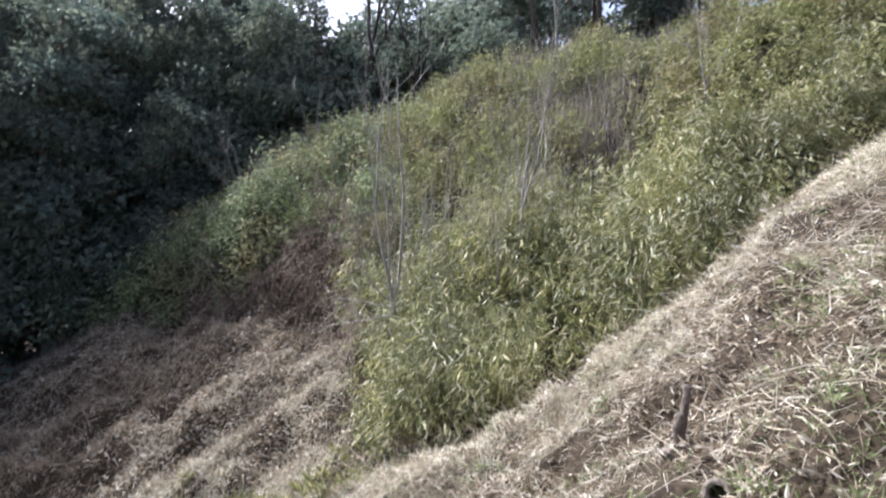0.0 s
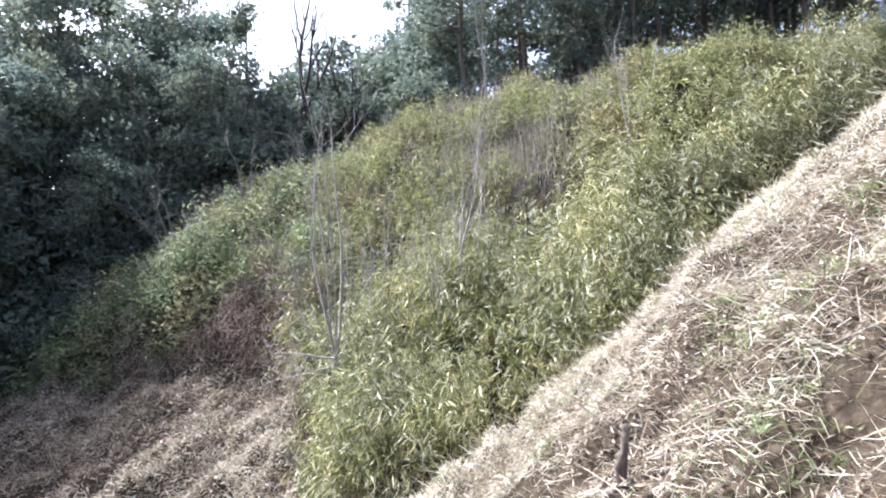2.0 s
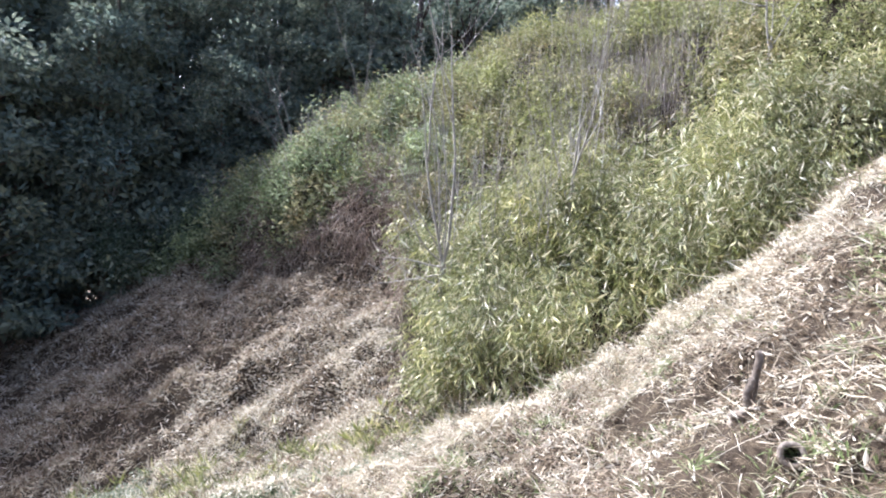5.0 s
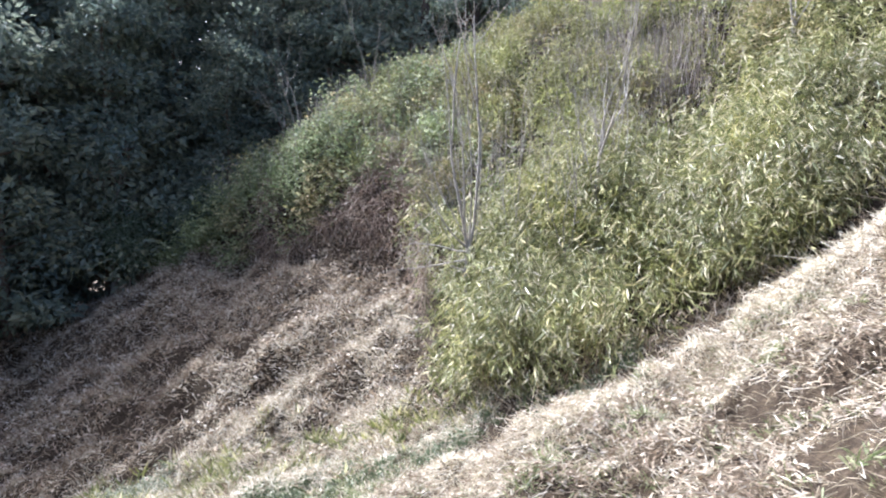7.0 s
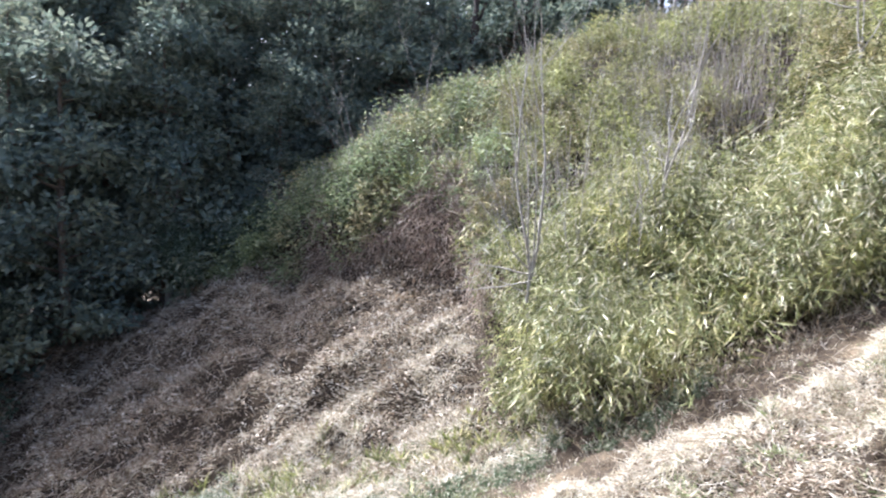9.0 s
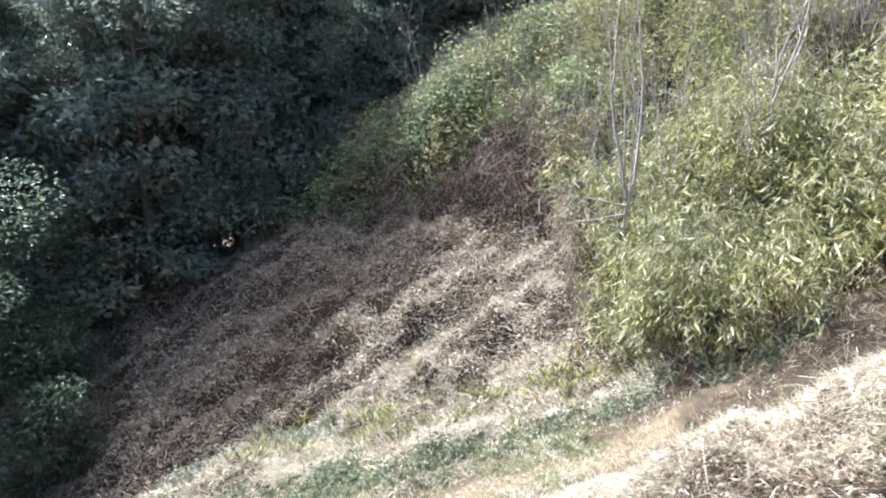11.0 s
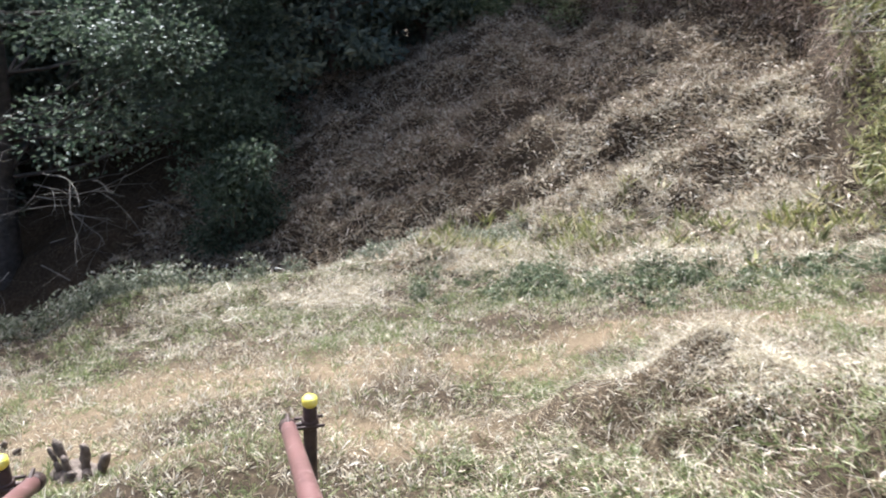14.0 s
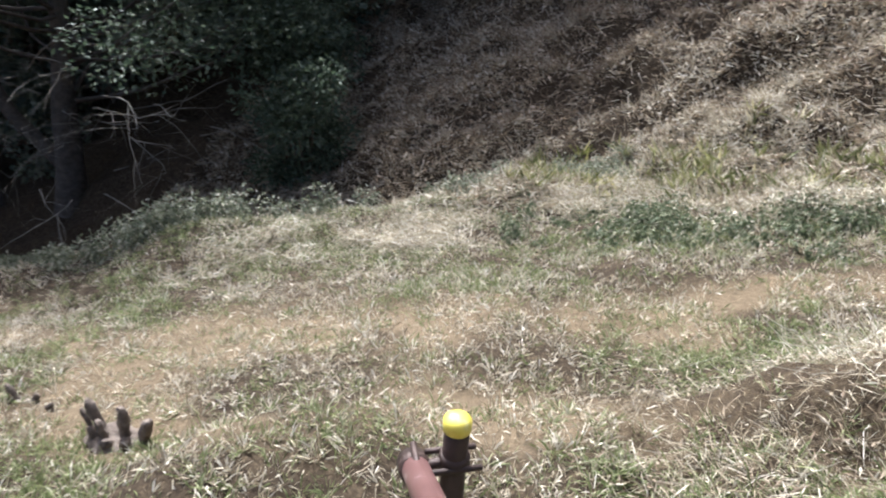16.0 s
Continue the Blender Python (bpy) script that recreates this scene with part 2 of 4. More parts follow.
def ground_z(x, y):
    x, y = np.asarray(x, float), np.asarray(y, float)
    m = meadow(x, y)
    e = edge(x, y)
    gully = 1.4 * step(0.1, 2.8, e) * step(-4.5, -7.5, x)
    m = m + (0.25 + 0.16 * lumps(x, y, 1.1, 6)) * np.exp(-((e + 0.3) / 0.8) ** 2) * step(-3.5, -6, x) - gully
    slope = -9.12 + 0.46 * y + 0.32 * x + 0.35 * np.exp(-((x + 3.2) / 1.3) ** 2 - ((y - 14.2) / 1.2) ** 2)
    slope = smin(slope, -1.2 + 0 * x, 0.8)
    low = smax(m, slope, 0.8)
    hill = -12.0 + 0.72 * y + 0.62 * x + 1.0 * np.exp(-((x + 4.2) / 2.3) ** 2) - 0.45 * np.exp(-((y - bush_front(x) - mound_depth(x) - 0.9) / 0.8) ** 2) * step(-1, 1, x)
    steep = low + 1.5 * (y - bush_front(x))
    ground = smax(low, smin(hill, steep, 0.6), 0.4)
    ground = smin(ground, spine(x) - 0.03 * (y - 19), 0.9)
    bank = -1.55 + 0.61 * x - 0.05 * y + 0.027 * np.clip(x, -3, 6) ** 2
    spur = smin(bank, bank - 1.12 * (y - crest_y(x)), 0.4)
    spur = smin(spur, 3.5 + 0.1 * x, 0.8)
    on_spur = step(-0.1, 0.2, spur - ground)
    ground = smax(ground, spur, 0.25)
    best = np.full(x.shape, 1e9)
    tz = np.zeros(x.shape)
    for (ax, ay, az), (bx, by, bz) in zip(TRACK, TRACK[1:]):
        dx, dy = bx - ax, by - ay
        s = np.clip(((x - ax) * dx + (y - ay) * dy) / (dx * dx + dy * dy), 0, 1)
        d = np.hypot(x - ax - s * dx, y - ay - s * dy)
        near = d < best
        best = np.where(near, d, best)
        tz = np.where(near, az + s * (bz - az), tz)
    w = np.exp(-(best / 1.05) ** 4)
    ground = ground * (1 - w) + tz * w
    rough = 0.10 * lumps(x, y, 1.3, 1) + 0.05 * lumps(x, y, 0.45, 2) + (0.25 * lumps(x, y, 4.0, 3) + 0.24 * lumps(x, y, 0.9, 15) + 0.18 * lumps(x, y, 0.42, 16)) * step(8, 12, y)
    tuft = on_spur * (0.15 * lumps(x, y, 0.36, 18) + 0.09 * lumps(x, y, 0.16, 19)) * (1 - w)
    hx, hy = x + 2.85, y - 4.95
    u, v = -0.68 * hx + 0.73 * hy, 0.73 * hx + 0.68 * hy
    ground = ground + tuft + 0.28 * step(-0.16, 0.1, u) * np.exp(-(np.maximum(u, 0) / 0.7) ** 2 - (v / 0.9) ** 2)
    far = np.hypot(x, y)
    return ground + rough * (1 - 0.7 * w) + step(70, 220, far) * 6 * lumps(x, y, 60, 5)


def bare_mask(x, y):
    """Trodden sandy track across the meadow and patches along it."""
    line = np.abs(y - (6.95 + 0.44 * (x + 3.35) + 0.12 * np.sin(x * 1.3)))
    track = np.exp(-(line / 0.34) ** 2) * step(-13, -10, x)
    patch = 0.9 * np.exp(-((x + 4.75) / 0.7) ** 2 - ((y - 4.7) / 0.32) ** 2) + step(0.2, 0.65, lumps(x, y, 0.8, 7)) * np.exp(-((y - 5.6 - 0.3 * (x + 4)) / 1.5) ** 2)
    return np.clip(track * (0.42 + 0.7 * lumps(x, y, 0.55, 8) + 0.3 * lumps(x, y, 0.2, 9)) + 0.5 * patch, 0, 0.42) * step(9.5, 8.6, y) * step(2.9, 3.6, y)


def array_mesh(name, verts, quads=None, tris=None, materials=(), smooth=False, index=None):
    me = bpy.data.meshes.new(name)
    q = np.zeros((0, 4), np.int32) if quads is None else np.asarray(quads, np.int32)
    t = np.zeros((0, 3), np.int32) if tris is None else np.asarray(tris, np.int32)
    me.vertices.add(len(verts))
    me.vertices.foreach_set("co", np.asarray(verts, np.float32).ravel())
    loops = np.concatenate([q.ravel(), t.ravel()])
    me.loops.add(len(loops))
    me.loops.foreach_set("vertex_index", loops)
    starts = np.concatenate([np.arange(len(q)) * 4, len(q) * 4 + np.arange(len(t)) * 3]).astype(np.int32)
    me.polygons.add(len(starts))
    me.polygons.foreach_set("loop_start", starts)
    for mt in materials:
        me.materials.append(mt)
    me.polygons.foreach_set("use_smooth", np.full(len(starts), smooth))
    if index is not None:
        me.polygons.foreach_set("material_index", np.asarray(index, np.int32))
    me.update(calc_edges=True)
    return me


def axis(lo, hi, fine_lo, fine_hi, fine, far):
    mid = np.arange(fine_lo, fine_hi, fine)
    def tail(n, reach):
        s = np.linspace(0, 1, n + 1)[1:]
        return fine * n * s + (reach - fine * n) * s ** 4
    return np.concatenate([fine_lo - tail(far, fine_lo - lo)[::-1], mid, fine_hi - fine + tail(far, hi - fine_hi + fine)])


gx = axis(-420, 420, -15, 14, 0.14, 46)
gy = axis(-420, 420, -2, 24, 0.14, 46)
GX, GY = np.meshgrid(gx, gy)
GZ = ground_z(GX, GY)
nx, ny = len(gx), len(gy)
ids = np.arange(nx * ny).reshape(ny, nx)
quads = np.stack([ids[:-1, :-1], ids[:-1, 1:], ids[1:, 1:], ids[1:, :-1]], -1).reshape(-1, 4)
me = array_mesh("ground", np.stack([GX, GY, GZ], -1).reshape(-1, 3), quads, None, (SOIL,), True)
bare = me.attributes.new("bare", "FLOAT", "POINT")
bare.data.foreach_set("value", bare_mask(GX, GY).ravel().astype(np.float32))
tagged(new("ground", me), "dry brown hillside soil with sandy trodden track", "ground", kind="structure")

# ---- plant building blocks ----
RNG = np.random.default_rng(7)


def unit(v):
    return v / np.maximum(np.linalg.norm(v, axis=-1, keepdims=True), 1e-9)


def ribbons(base, tip_dir, length, width, droop):
    """Blades of two faces each: from base along tip_dir, bending down by droop towards the tip."""
    n = len(base)
    side = unit(np.cross(tip_dir, RNG.normal(size=(n, 3))))
    half = side * (width * 0.5)[:, None]
    mid = base + tip_dir * (length * 0.55)[:, None]
    mid[:, 2] -= droop * 0.25
    tip = base + tip_dir * length[:, None]
    tip[:, 2] -= droop
    v = np.stack([base - half * 0.8, base + half * 0.8, mid + half, mid - half, tip], 1).reshape(-1, 3)
    k = np.arange(n)[:, None] * 5
    return v, k + np.array([[0, 1, 2, 3]]), k + np.array([[3, 2, 4]])


def curls(base, way, length, width, bend):
    """Long stems of three faces each that curl as they go."""
    n = len(base)
    turn = unit(np.cross(way, RNG.normal(size=(n, 3))))
    side = unit(np.cross(way, turn)) * (width * 0.5)[:, None]
    rows = [base - side, base + side]
    for f, k in ((0.35, 0.16), (0.7, 0.6), (1.0, 1.0)):
        c = base + way * (length * f)[:, None] + turn * (length * bend * k)[:, None]
        rows += [c - side * 0.9, c + side * 0.9] if f < 1 else [c]
    v = np.stack(rows, 1).reshape(-1, 3)
    k = np.arange(n)[:, None] * 7
    return v, np.concatenate([k + np.array([[0, 1, 3, 2]]), k + np.array([[2, 3, 5, 4]])]), k + np.array([[4, 5, 6]])


def leaves(base, way, length, width, fold=0.25):
    """Pointed leaves folded along the midrib."""
    n = len(base)
    side = unit(np.cross(way, RNG.normal(size=(n, 3))))
    up = np.cross(side, way)
    mid = base + way * (length * 0.42)[:, None] + up * (width * fold)[:, None]
    tip = base + way * length[:, None]
    half = side * (width * 0.5)[:, None]
    v = np.stack([base, mid + half, tip, mid - half], 1).reshape(-1, 3)
    k = np.arange(n)[:, None] * 4
    return v, np.concatenate([k + np.array([[0, 1, 2]]), k + np.array([[0, 2, 3]])])


def tubes(lines, sides=5):
    """Tapered tubes along polylines [(points, radii), ...]."""
    vs, qs, n0 = [], [], 0
    ang = np.linspace(0, 2 * np.pi, sides, endpoint=False)
    for pts, radii in lines:
        pts, radii = np.asarray(pts, float), np.asarray(radii, float)
        d = unit(np.gradient(pts, axis=0))
        ref = np.where(np.abs(d[:, 2:3]) > 0.9, np.array([[1.0, 0, 0]]), np.array([[0, 0, 1.0]]))
        a = unit(np.cross(d, ref))
        b = np.cross(d, a)
        ring = pts[:, None] + radii[:, None, None] * (np.cos(ang)[None, :, None] * a[:, None] + np.sin(ang)[None, :, None] * b[:, None])
        m = len(pts)
        k = n0 + np.arange(m * sides).reshape(m, sides)
        r = np.roll(k, -1, axis=1)
        qs.append(np.stack([k[:-1], r[:-1], r[1:], k[1:]], -1).reshape(-1, 4))
        vs.append(ring.reshape(-1, 3))
        n0 += m * sides
    return np.concatenate(vs), np.concatenate(qs)


def join(pieces):
    """Join (verts, quads, tris) pieces into one set of arrays."""
    V, Q, T, n = [], [np.zeros((0, 4), int)], [np.zeros((0, 3), int)], 0
    for v, q, t in pieces:
        V.append(v)
        if q is not None:
            Q.append(q + n)
        if t is not None:
            T.append(t + n)
        n += len(v)
    return np.concatenate(V), np.concatenate(Q), np.concatenate(T)


def part(name, me, parent, label=""):
    ob = new(name, me)
    ob.parent = parent
    return tagged(ob, label)


def scatter(n, x0, x1, y0, y1, keep):
    """About n points of a rectangle, thinned by keep(x, y) in 0..1."""
    x, y = RNG.uniform(x0, x1, n), RNG.uniform(y0, y1, n)
    ok = RNG.random(n) < keep(x, y)
    x, y = x[ok], y[ok]
    return np.stack([x, y, ground_z(x, y)], 1)


def spread_dirs(n, lift, spread=1.0):
    a = RNG.uniform(0, 2 * np.pi, n)
    return unit(np.stack([np.cos(a) * spread, np.sin(a) * spread, lift], 1))


def stuff(name, pieces, mat, label, category):
    v, q, t = join(pieces)
    return tagged(new(name, array_mesh(name, v, q, t, (mat,))), label, category, kind="stuff")


# ---- zones of growth ----


def in_bamboo(x, y):
    return step(-0.1, 0.4, y - bush_front(x)) * step(-0.95, -0.55, x + 0.1 * np.maximum(y - 15, 0) + 0.25 * lumps(x, y, 0.7, 13)) * step(25, 22, y)


def tangle(x, y):
    """Brown tangle of dead creepers and stems beside the sapling."""
    return np.exp(-((x + 1.5) / 0.9) ** 2) * step(3.2, 2.0, y - bush_front(x) + 0.6 * lumps(x, y, 0.7, 57))


def in_shrubs(x, y):
    brown = step(-5.2, -4.2, x) * step(-0.2, -1.0, x)
    return step(-0.2 + 0.5 * brown, 0.5 + 0.5 * brown, y - bush_front(x) + 0.5 * lumps(x, y, 0.9, 53)) * (1 - 0.75 * tangle(x, y)) * (1 - 0.85 * step(-1.0, 0.2, x + 0.1 * np.maximum(y - 15, 0))) * step(24, 21.5, y) * step(-10.5, -8.5, x)


def on_bank(x, y):
    crest = crest_y(x)
    return step(crest + 2.2, crest + 0.6, y) * step(-4.6, -3.2, x + 0.35 * (y - 3))


# ---- dwarf bamboo thicket ----


def bamboo_thicket():
    """A lush mound along the foot of the hill, made of arching clumps with dark hollows between."""
    def mound(x, y):
        d = y - bush_front(x)
        return in_bamboo(x, y) * step(0.6, -0.2, d - mound_depth(x))
    centres = scatter(3900, -2, 16, 8.6, 18, lambda x, y: mound(x, y) * (0.07 + 0.93 * step(-0.45, 0.2, lumps(x, y, 1.0, 11) + 0.45 * lumps(x, y, 0.45, 14))))
    per = RNG.integers(7, 24, len(centres))
    which = np.repeat(np.arange(len(centres)), per)
    off = RNG.normal(0, 0.13, (len(which), 2))
    roots = np.column_stack([centres[which, :2] + off, np.zeros(len(which))])
    roots[:, 2] = ground_z(roots[:, 0], roots[:, 1])
    n = len(roots)
    x, y = roots[:, 0], roots[:, 1]
    d = y - bush_front(x)
    body = 0.72 - 0.3 * np.exp(-((x + 0.1) / 0.45) ** 2) * step(12.4, 11.6, y) + 0.75 * np.exp(-((d - 0.9) / 1.3) ** 2) * step(-0.7, 0.9, x) + 0.5 * np.exp(-((d - mound_depth(x) + 0.5) / 1.1) ** 2) * step(0, 2.0, x)
    body = body * np.interp(x, [3.2, 5.5, 7.0], [1.0, 0.72, 0.6])
    tall = RNG.uniform(0.7, 1.15, n) * RNG.uniform(0.5, 1.5, len(centres))[which] * body * (1.05 + 0.55 * lumps(x, y, 0.95, 12) + 0.28 * lumps(x, y, 0.4, 17))
    lean = unit(spread_dirs(n, RNG.uniform(1.6, 4.5, n)) + np.array([-0.08, -0.25, 0]) + np.column_stack([off * 2.2, np.zeros(n)]))
    top = roots + lean * tall[:, None]
    per = 15
    f = 1 - 0.55 * RNG.random((n, per)) ** 1.2
    at = (roots[:, None] + (top - roots)[:, None] * f[..., None] + RNG.normal(0, 0.06, (n, per, 3))).reshape(-1, 3)
    way = unit(spread_dirs(len(at), RNG.normal(-0.85, 0.8, len(at))) + np.repeat(lean * np.array([1, 1, 0]), per, 0) * 0.8)
    L = RNG.uniform(0.11, 0.24, len(at)) * np.repeat(RNG.uniform(0.8, 1.3, len(centres))[which], per)
    v, t = leaves(at, way, L, L * RNG.uniform(0.09, 0.16, len(at)))
    stuff("bamboo_leaves", [(v, None, t)], BAMBOO, "yellow-green dwarf bamboo leaves mounded along the sunny hillside", "dwarf bamboo")
    some = RNG.random(n) < 0.5
    stuff("bamboo_canes", [ribbons(roots[some], lean[some], tall[some], np.full(some.sum(), 0.011), np.zeros(some.sum()))], CANE,
          "thin straw-coloured dwarf bamboo canes on the hillside", "dwarf bamboo")
    low = scatter(16000, -2, 9, 8.6, 15, lambda x, y: mound(x, y) * step(1.6, 0.2, y - bush_front(x)))
    low[:, 2] += RNG.uniform(0.02, 0.4, len(low))
    L = RNG.uniform(0.08, 0.2, len(low))
    v, t = leaves(low, spread_dirs(len(low), RNG.normal(-1.2, 0.6, len(low))), L, L * RNG.uniform(0.14, 0.22, len(low)))
    stuff("withered_bamboo", [(v, None, t)], BROWN, "withered brown bamboo leaves hanging at the thicket's foot", "dwarf bamboo")


def hill_bamboo():
    """Thinner, duller bamboo and dry grass over the upper hillside."""
    def keep(x, y):
        d = y - bush_front(x) - mound_depth(x)
        west = 0.6 * in_shrubs(x, y) * step(-5.5, -2.5, x)
        return np.maximum(in_bamboo(x, y) * step(-0.3, 0.5, d), west) * (0.25 + 0.75 * step(-0.5, 0.3, lumps(x, y, 1.3, 91) + 0.5 * lumps(x, y, 0.5, 92)))
    roots = scatter(50000, -6, 17, 11, 25, keep)
    n = len(roots)
    tall = RNG.uniform(0.45, 1.0, n) * (1 + 0.45 * lumps(roots[:, 0], roots[:, 1], 1.2, 93) + 0.2 * lumps(roots[:, 0], roots[:, 1], 0.5, 94))
    lean = spread_dirs(n, RNG.uniform(1.8, 6.0, n))
    per = 10
    f = 1 - 0.6 * RNG.random((n, per)) ** 1.2
    at = (roots[:, None] + (lean * tall[:, None])[:, None] * f[..., None] + RNG.normal(0, 0.06, (n, per, 3))).reshape(-1, 3)
    L = RNG.uniform(0.1, 0.22, len(at))
    v, t = leaves(at, spread_dirs(len(at), RNG.normal(-0.3, 0.8, len(at))), L, L * RNG.uniform(0.14, 0.24, len(at)))
    stuff("hill_bamboo", [(v, None, t)], HILLLEAF, "dull olive dwarf bamboo thinly covering the upper hillside", "dwarf bamboo")


hill_bamboo()
bamboo_thicket()

# ---- straw, grass and litter ----


def tufted(p, per, spread, low, high, flat=0.3, steep=2.0):
    """Blades in tufts about the points: (base, direction, length)."""
    n = len(p) * per
    a, r = RNG.uniform(0, 2 * np.pi, n), np.abs(RNG.normal(0, spread, n))
    base = np.repeat(p, per, 0) + np.column_stack([np.cos(a) * r, np.sin(a) * r, np.zeros(n)])
    base[:, 2] = ground_z(base[:, 0], base[:, 1]) - 0.005
    lift = RNG.uniform(flat, steep, n)
    way = unit(np.column_stack([np.cos(a), np.sin(a), lift]) + RNG.normal(0, 0.25, (n, 3)))
    size = np.repeat(RNG.uniform(0.6, 1.4, len(p)), per)
    return base, way, RNG.uniform(low, high, n) * size


def straw_on_bank():
    def lay(n, clump, seed):
        # Thinner on the near face: bare dark soil there stands in for its shade.
        p = scatter(n, -4.7, 5.4, 1.0, 6.2, lambda x, y: on_bank(x, y) * (0.3 + 0.7 * step(-3.8, -1.8, x)) * (1 - 0.42 * step(3.9, 2.9, y) * step(-0.8, 0.2, x)) * (0.04 + 0.96 * step(-0.3, 0.45, lumps(x, y, clump, seed) + 0.6 * lumps(x, y, 0.16, seed + 3) + 0.8 * np.exp(-((y - crest_y(x)) / 0.5) ** 2))))
        p[:, 2] += RNG.uniform(0, 0.06, len(p)) + 0.08 * np.clip(lumps(p[:, 0], p[:, 1], 0.3, seed + 5), 0, 1)
        return p
    p = lay(150000, 0.35, 21)
    n = len(p)
    d = unit(spread_dirs(n, RNG.normal(0.1, 0.4, n)) + np.array([-0.2, -0.1, -0.14]))
    L = RNG.uniform(0.03, 0.13, n)
    short = ribbons(p, d, L, RNG.uniform(0.002, 0.0048, n), L * RNG.uniform(0.0, 0.5, n))
    p = lay(78000, 0.4, 22)
    p = p[p[:, 1] < crest_y(p[:, 0]) - 0.35 * RNG.random(len(p))]
    n = len(p)
    d = unit(spread_dirs(n, RNG.normal(0.0, 0.3, n)) + np.array([-0.2, -0.1, -0.14]))
    L = RNG.uniform(0.08, 0.19, n) + 0.16 * RNG.random(n) ** 6
    wide, bend, dull = RNG.uniform(0.0024, 0.005, n), RNG.uniform(0.4, 1.3, n), RNG.random(n) < 0.55
    long = curls(p[~dull], d[~dull], L[~dull], wide[~dull], bend[~dull])
    brown = curls(p[dull], d[dull], L[dull], wide[dull], bend[dull])
    p = scatter(150000, -15, 10, -6, 1.3, lambda x, y: step(-15, -11, x) * step(10, 7, x) * step(-6, -4, y) * (0.25 + 0.75 * step(-0.3, 0.4, lumps(x, y, 0.5, 25))))
    n = len(p)
    L = RNG.uniform(0.04, 0.15, n)
    behind = ribbons(p, spread_dirs(n, RNG.normal(0.2, 0.4, n)), L, RNG.uniform(0.003, 0.008, n), L * 0.3)
    p = lay(230000, 0.25, 27)
    # Brown litter is left out near the crest to keep the rim bright.
    p = p[RNG.random(len(p)) > 0.85 * np.exp(-((p[:, 1] - crest_y(p[:, 0])) / 0.5) ** 2)]
    n = len(p)
    L = RNG.uniform(0.02, 0.075, n)
    d = spread_dirs(n, RNG.normal(0.2, 0.5, n))
    v, t = leaves(p, d, L, L * RNG.uniform(0.1, 0.3, n))
    stuff("bank_litter", [(v, None, t), brown], BROWN, "brown crumbled leaf litter under the straw", "leaf litter")
    # Tussocks too are thinned on the near face to darken it.
    p = scatter(11000, -4.2, 5.4, 1.2, 6.0, lambda x, y: on_bank(x, y) * (1 - 0.3 * step(3.9, 2.9, y) * step(-0.8, 0.2, x)) * step(-0.2, 0.4, lumps(x, y, 0.4, 35) + 0.5 * lumps(x, y, 0.17, 36)))
    b, w, L = tufted(p, 14, 0.03, 0.06, 0.16, -0.1, 1.3)
    tussocks = ribbons(b, w, L, RNG.uniform(0.0016, 0.0038, len(b)), L * RNG.uniform(0.3, 0.9, len(b)))
    stuff("bank_straw", [short, long, behind, tussocks], BANKSTRAW, "bleached mown straw lying over the bank", "straw")
    p = np.concatenate([scatter(14000, -4.7, 5.6, 1.0, 6.4, lambda x, y: on_bank(x, y) * (0.4 + 0.6 * step(-1.6, -3.0, x)) * (0.14 + 0.86 * step(-0.1, 0.5, lumps(x, y, 0.5, 23) + 0.3 * step(-2, -3.2, x))) * step(0.1, 0.5, np.abs(y - crest_y(x) - 0.1))),
                        scatter(2600, -6, 9, -4, 1.1, lambda x, y: step(-0.1, 0.5, lumps(x, y, 0.7, 26)))])
    b, w, L = tufted(p, 14, 0.03, 0.05, 0.14)
    stuff("bank_grass", [ribbons(b, w, L, RNG.uniform(0.004, 0.009, len(b)), L * 0.35)], GRASS, "green grass tufts sprouting through straw on the bank", "grass")
    p = scatter(270000, -4.7, 7, 2.8, 6.6, lambda x, y: step(-3.6, -2.6, x) * np.exp(-((y - crest_y(x) + 0.05) / 0.45) ** 2) * (0.3 + 0.7 * step(-0.5, 0.2, lumps(x, y, 0.3, 29))))
    n = len(p)
    d = spread_dirs(n, RNG.uniform(0.3, 2.5, n))
    L = RNG.uniform(0.04, 0.12, n)
    stuff("crest_straw", [ribbons(p, d, L, RNG.uniform(0.003, 0.007, n), L * 0.15)], CREAM, "upright dry grass stubble along the bank's crest", "grass")


straw_on_bank()


def meadow_keep(x, y):
    return (edge(x, y) < 0.7) * (1 - 0.85 * step(-1.2, 0.2, x)) * (1 - in_bamboo(x, y)) * (1 - on_bank(x, y)) * (1 - 0.6 * bare_mask(x, y))


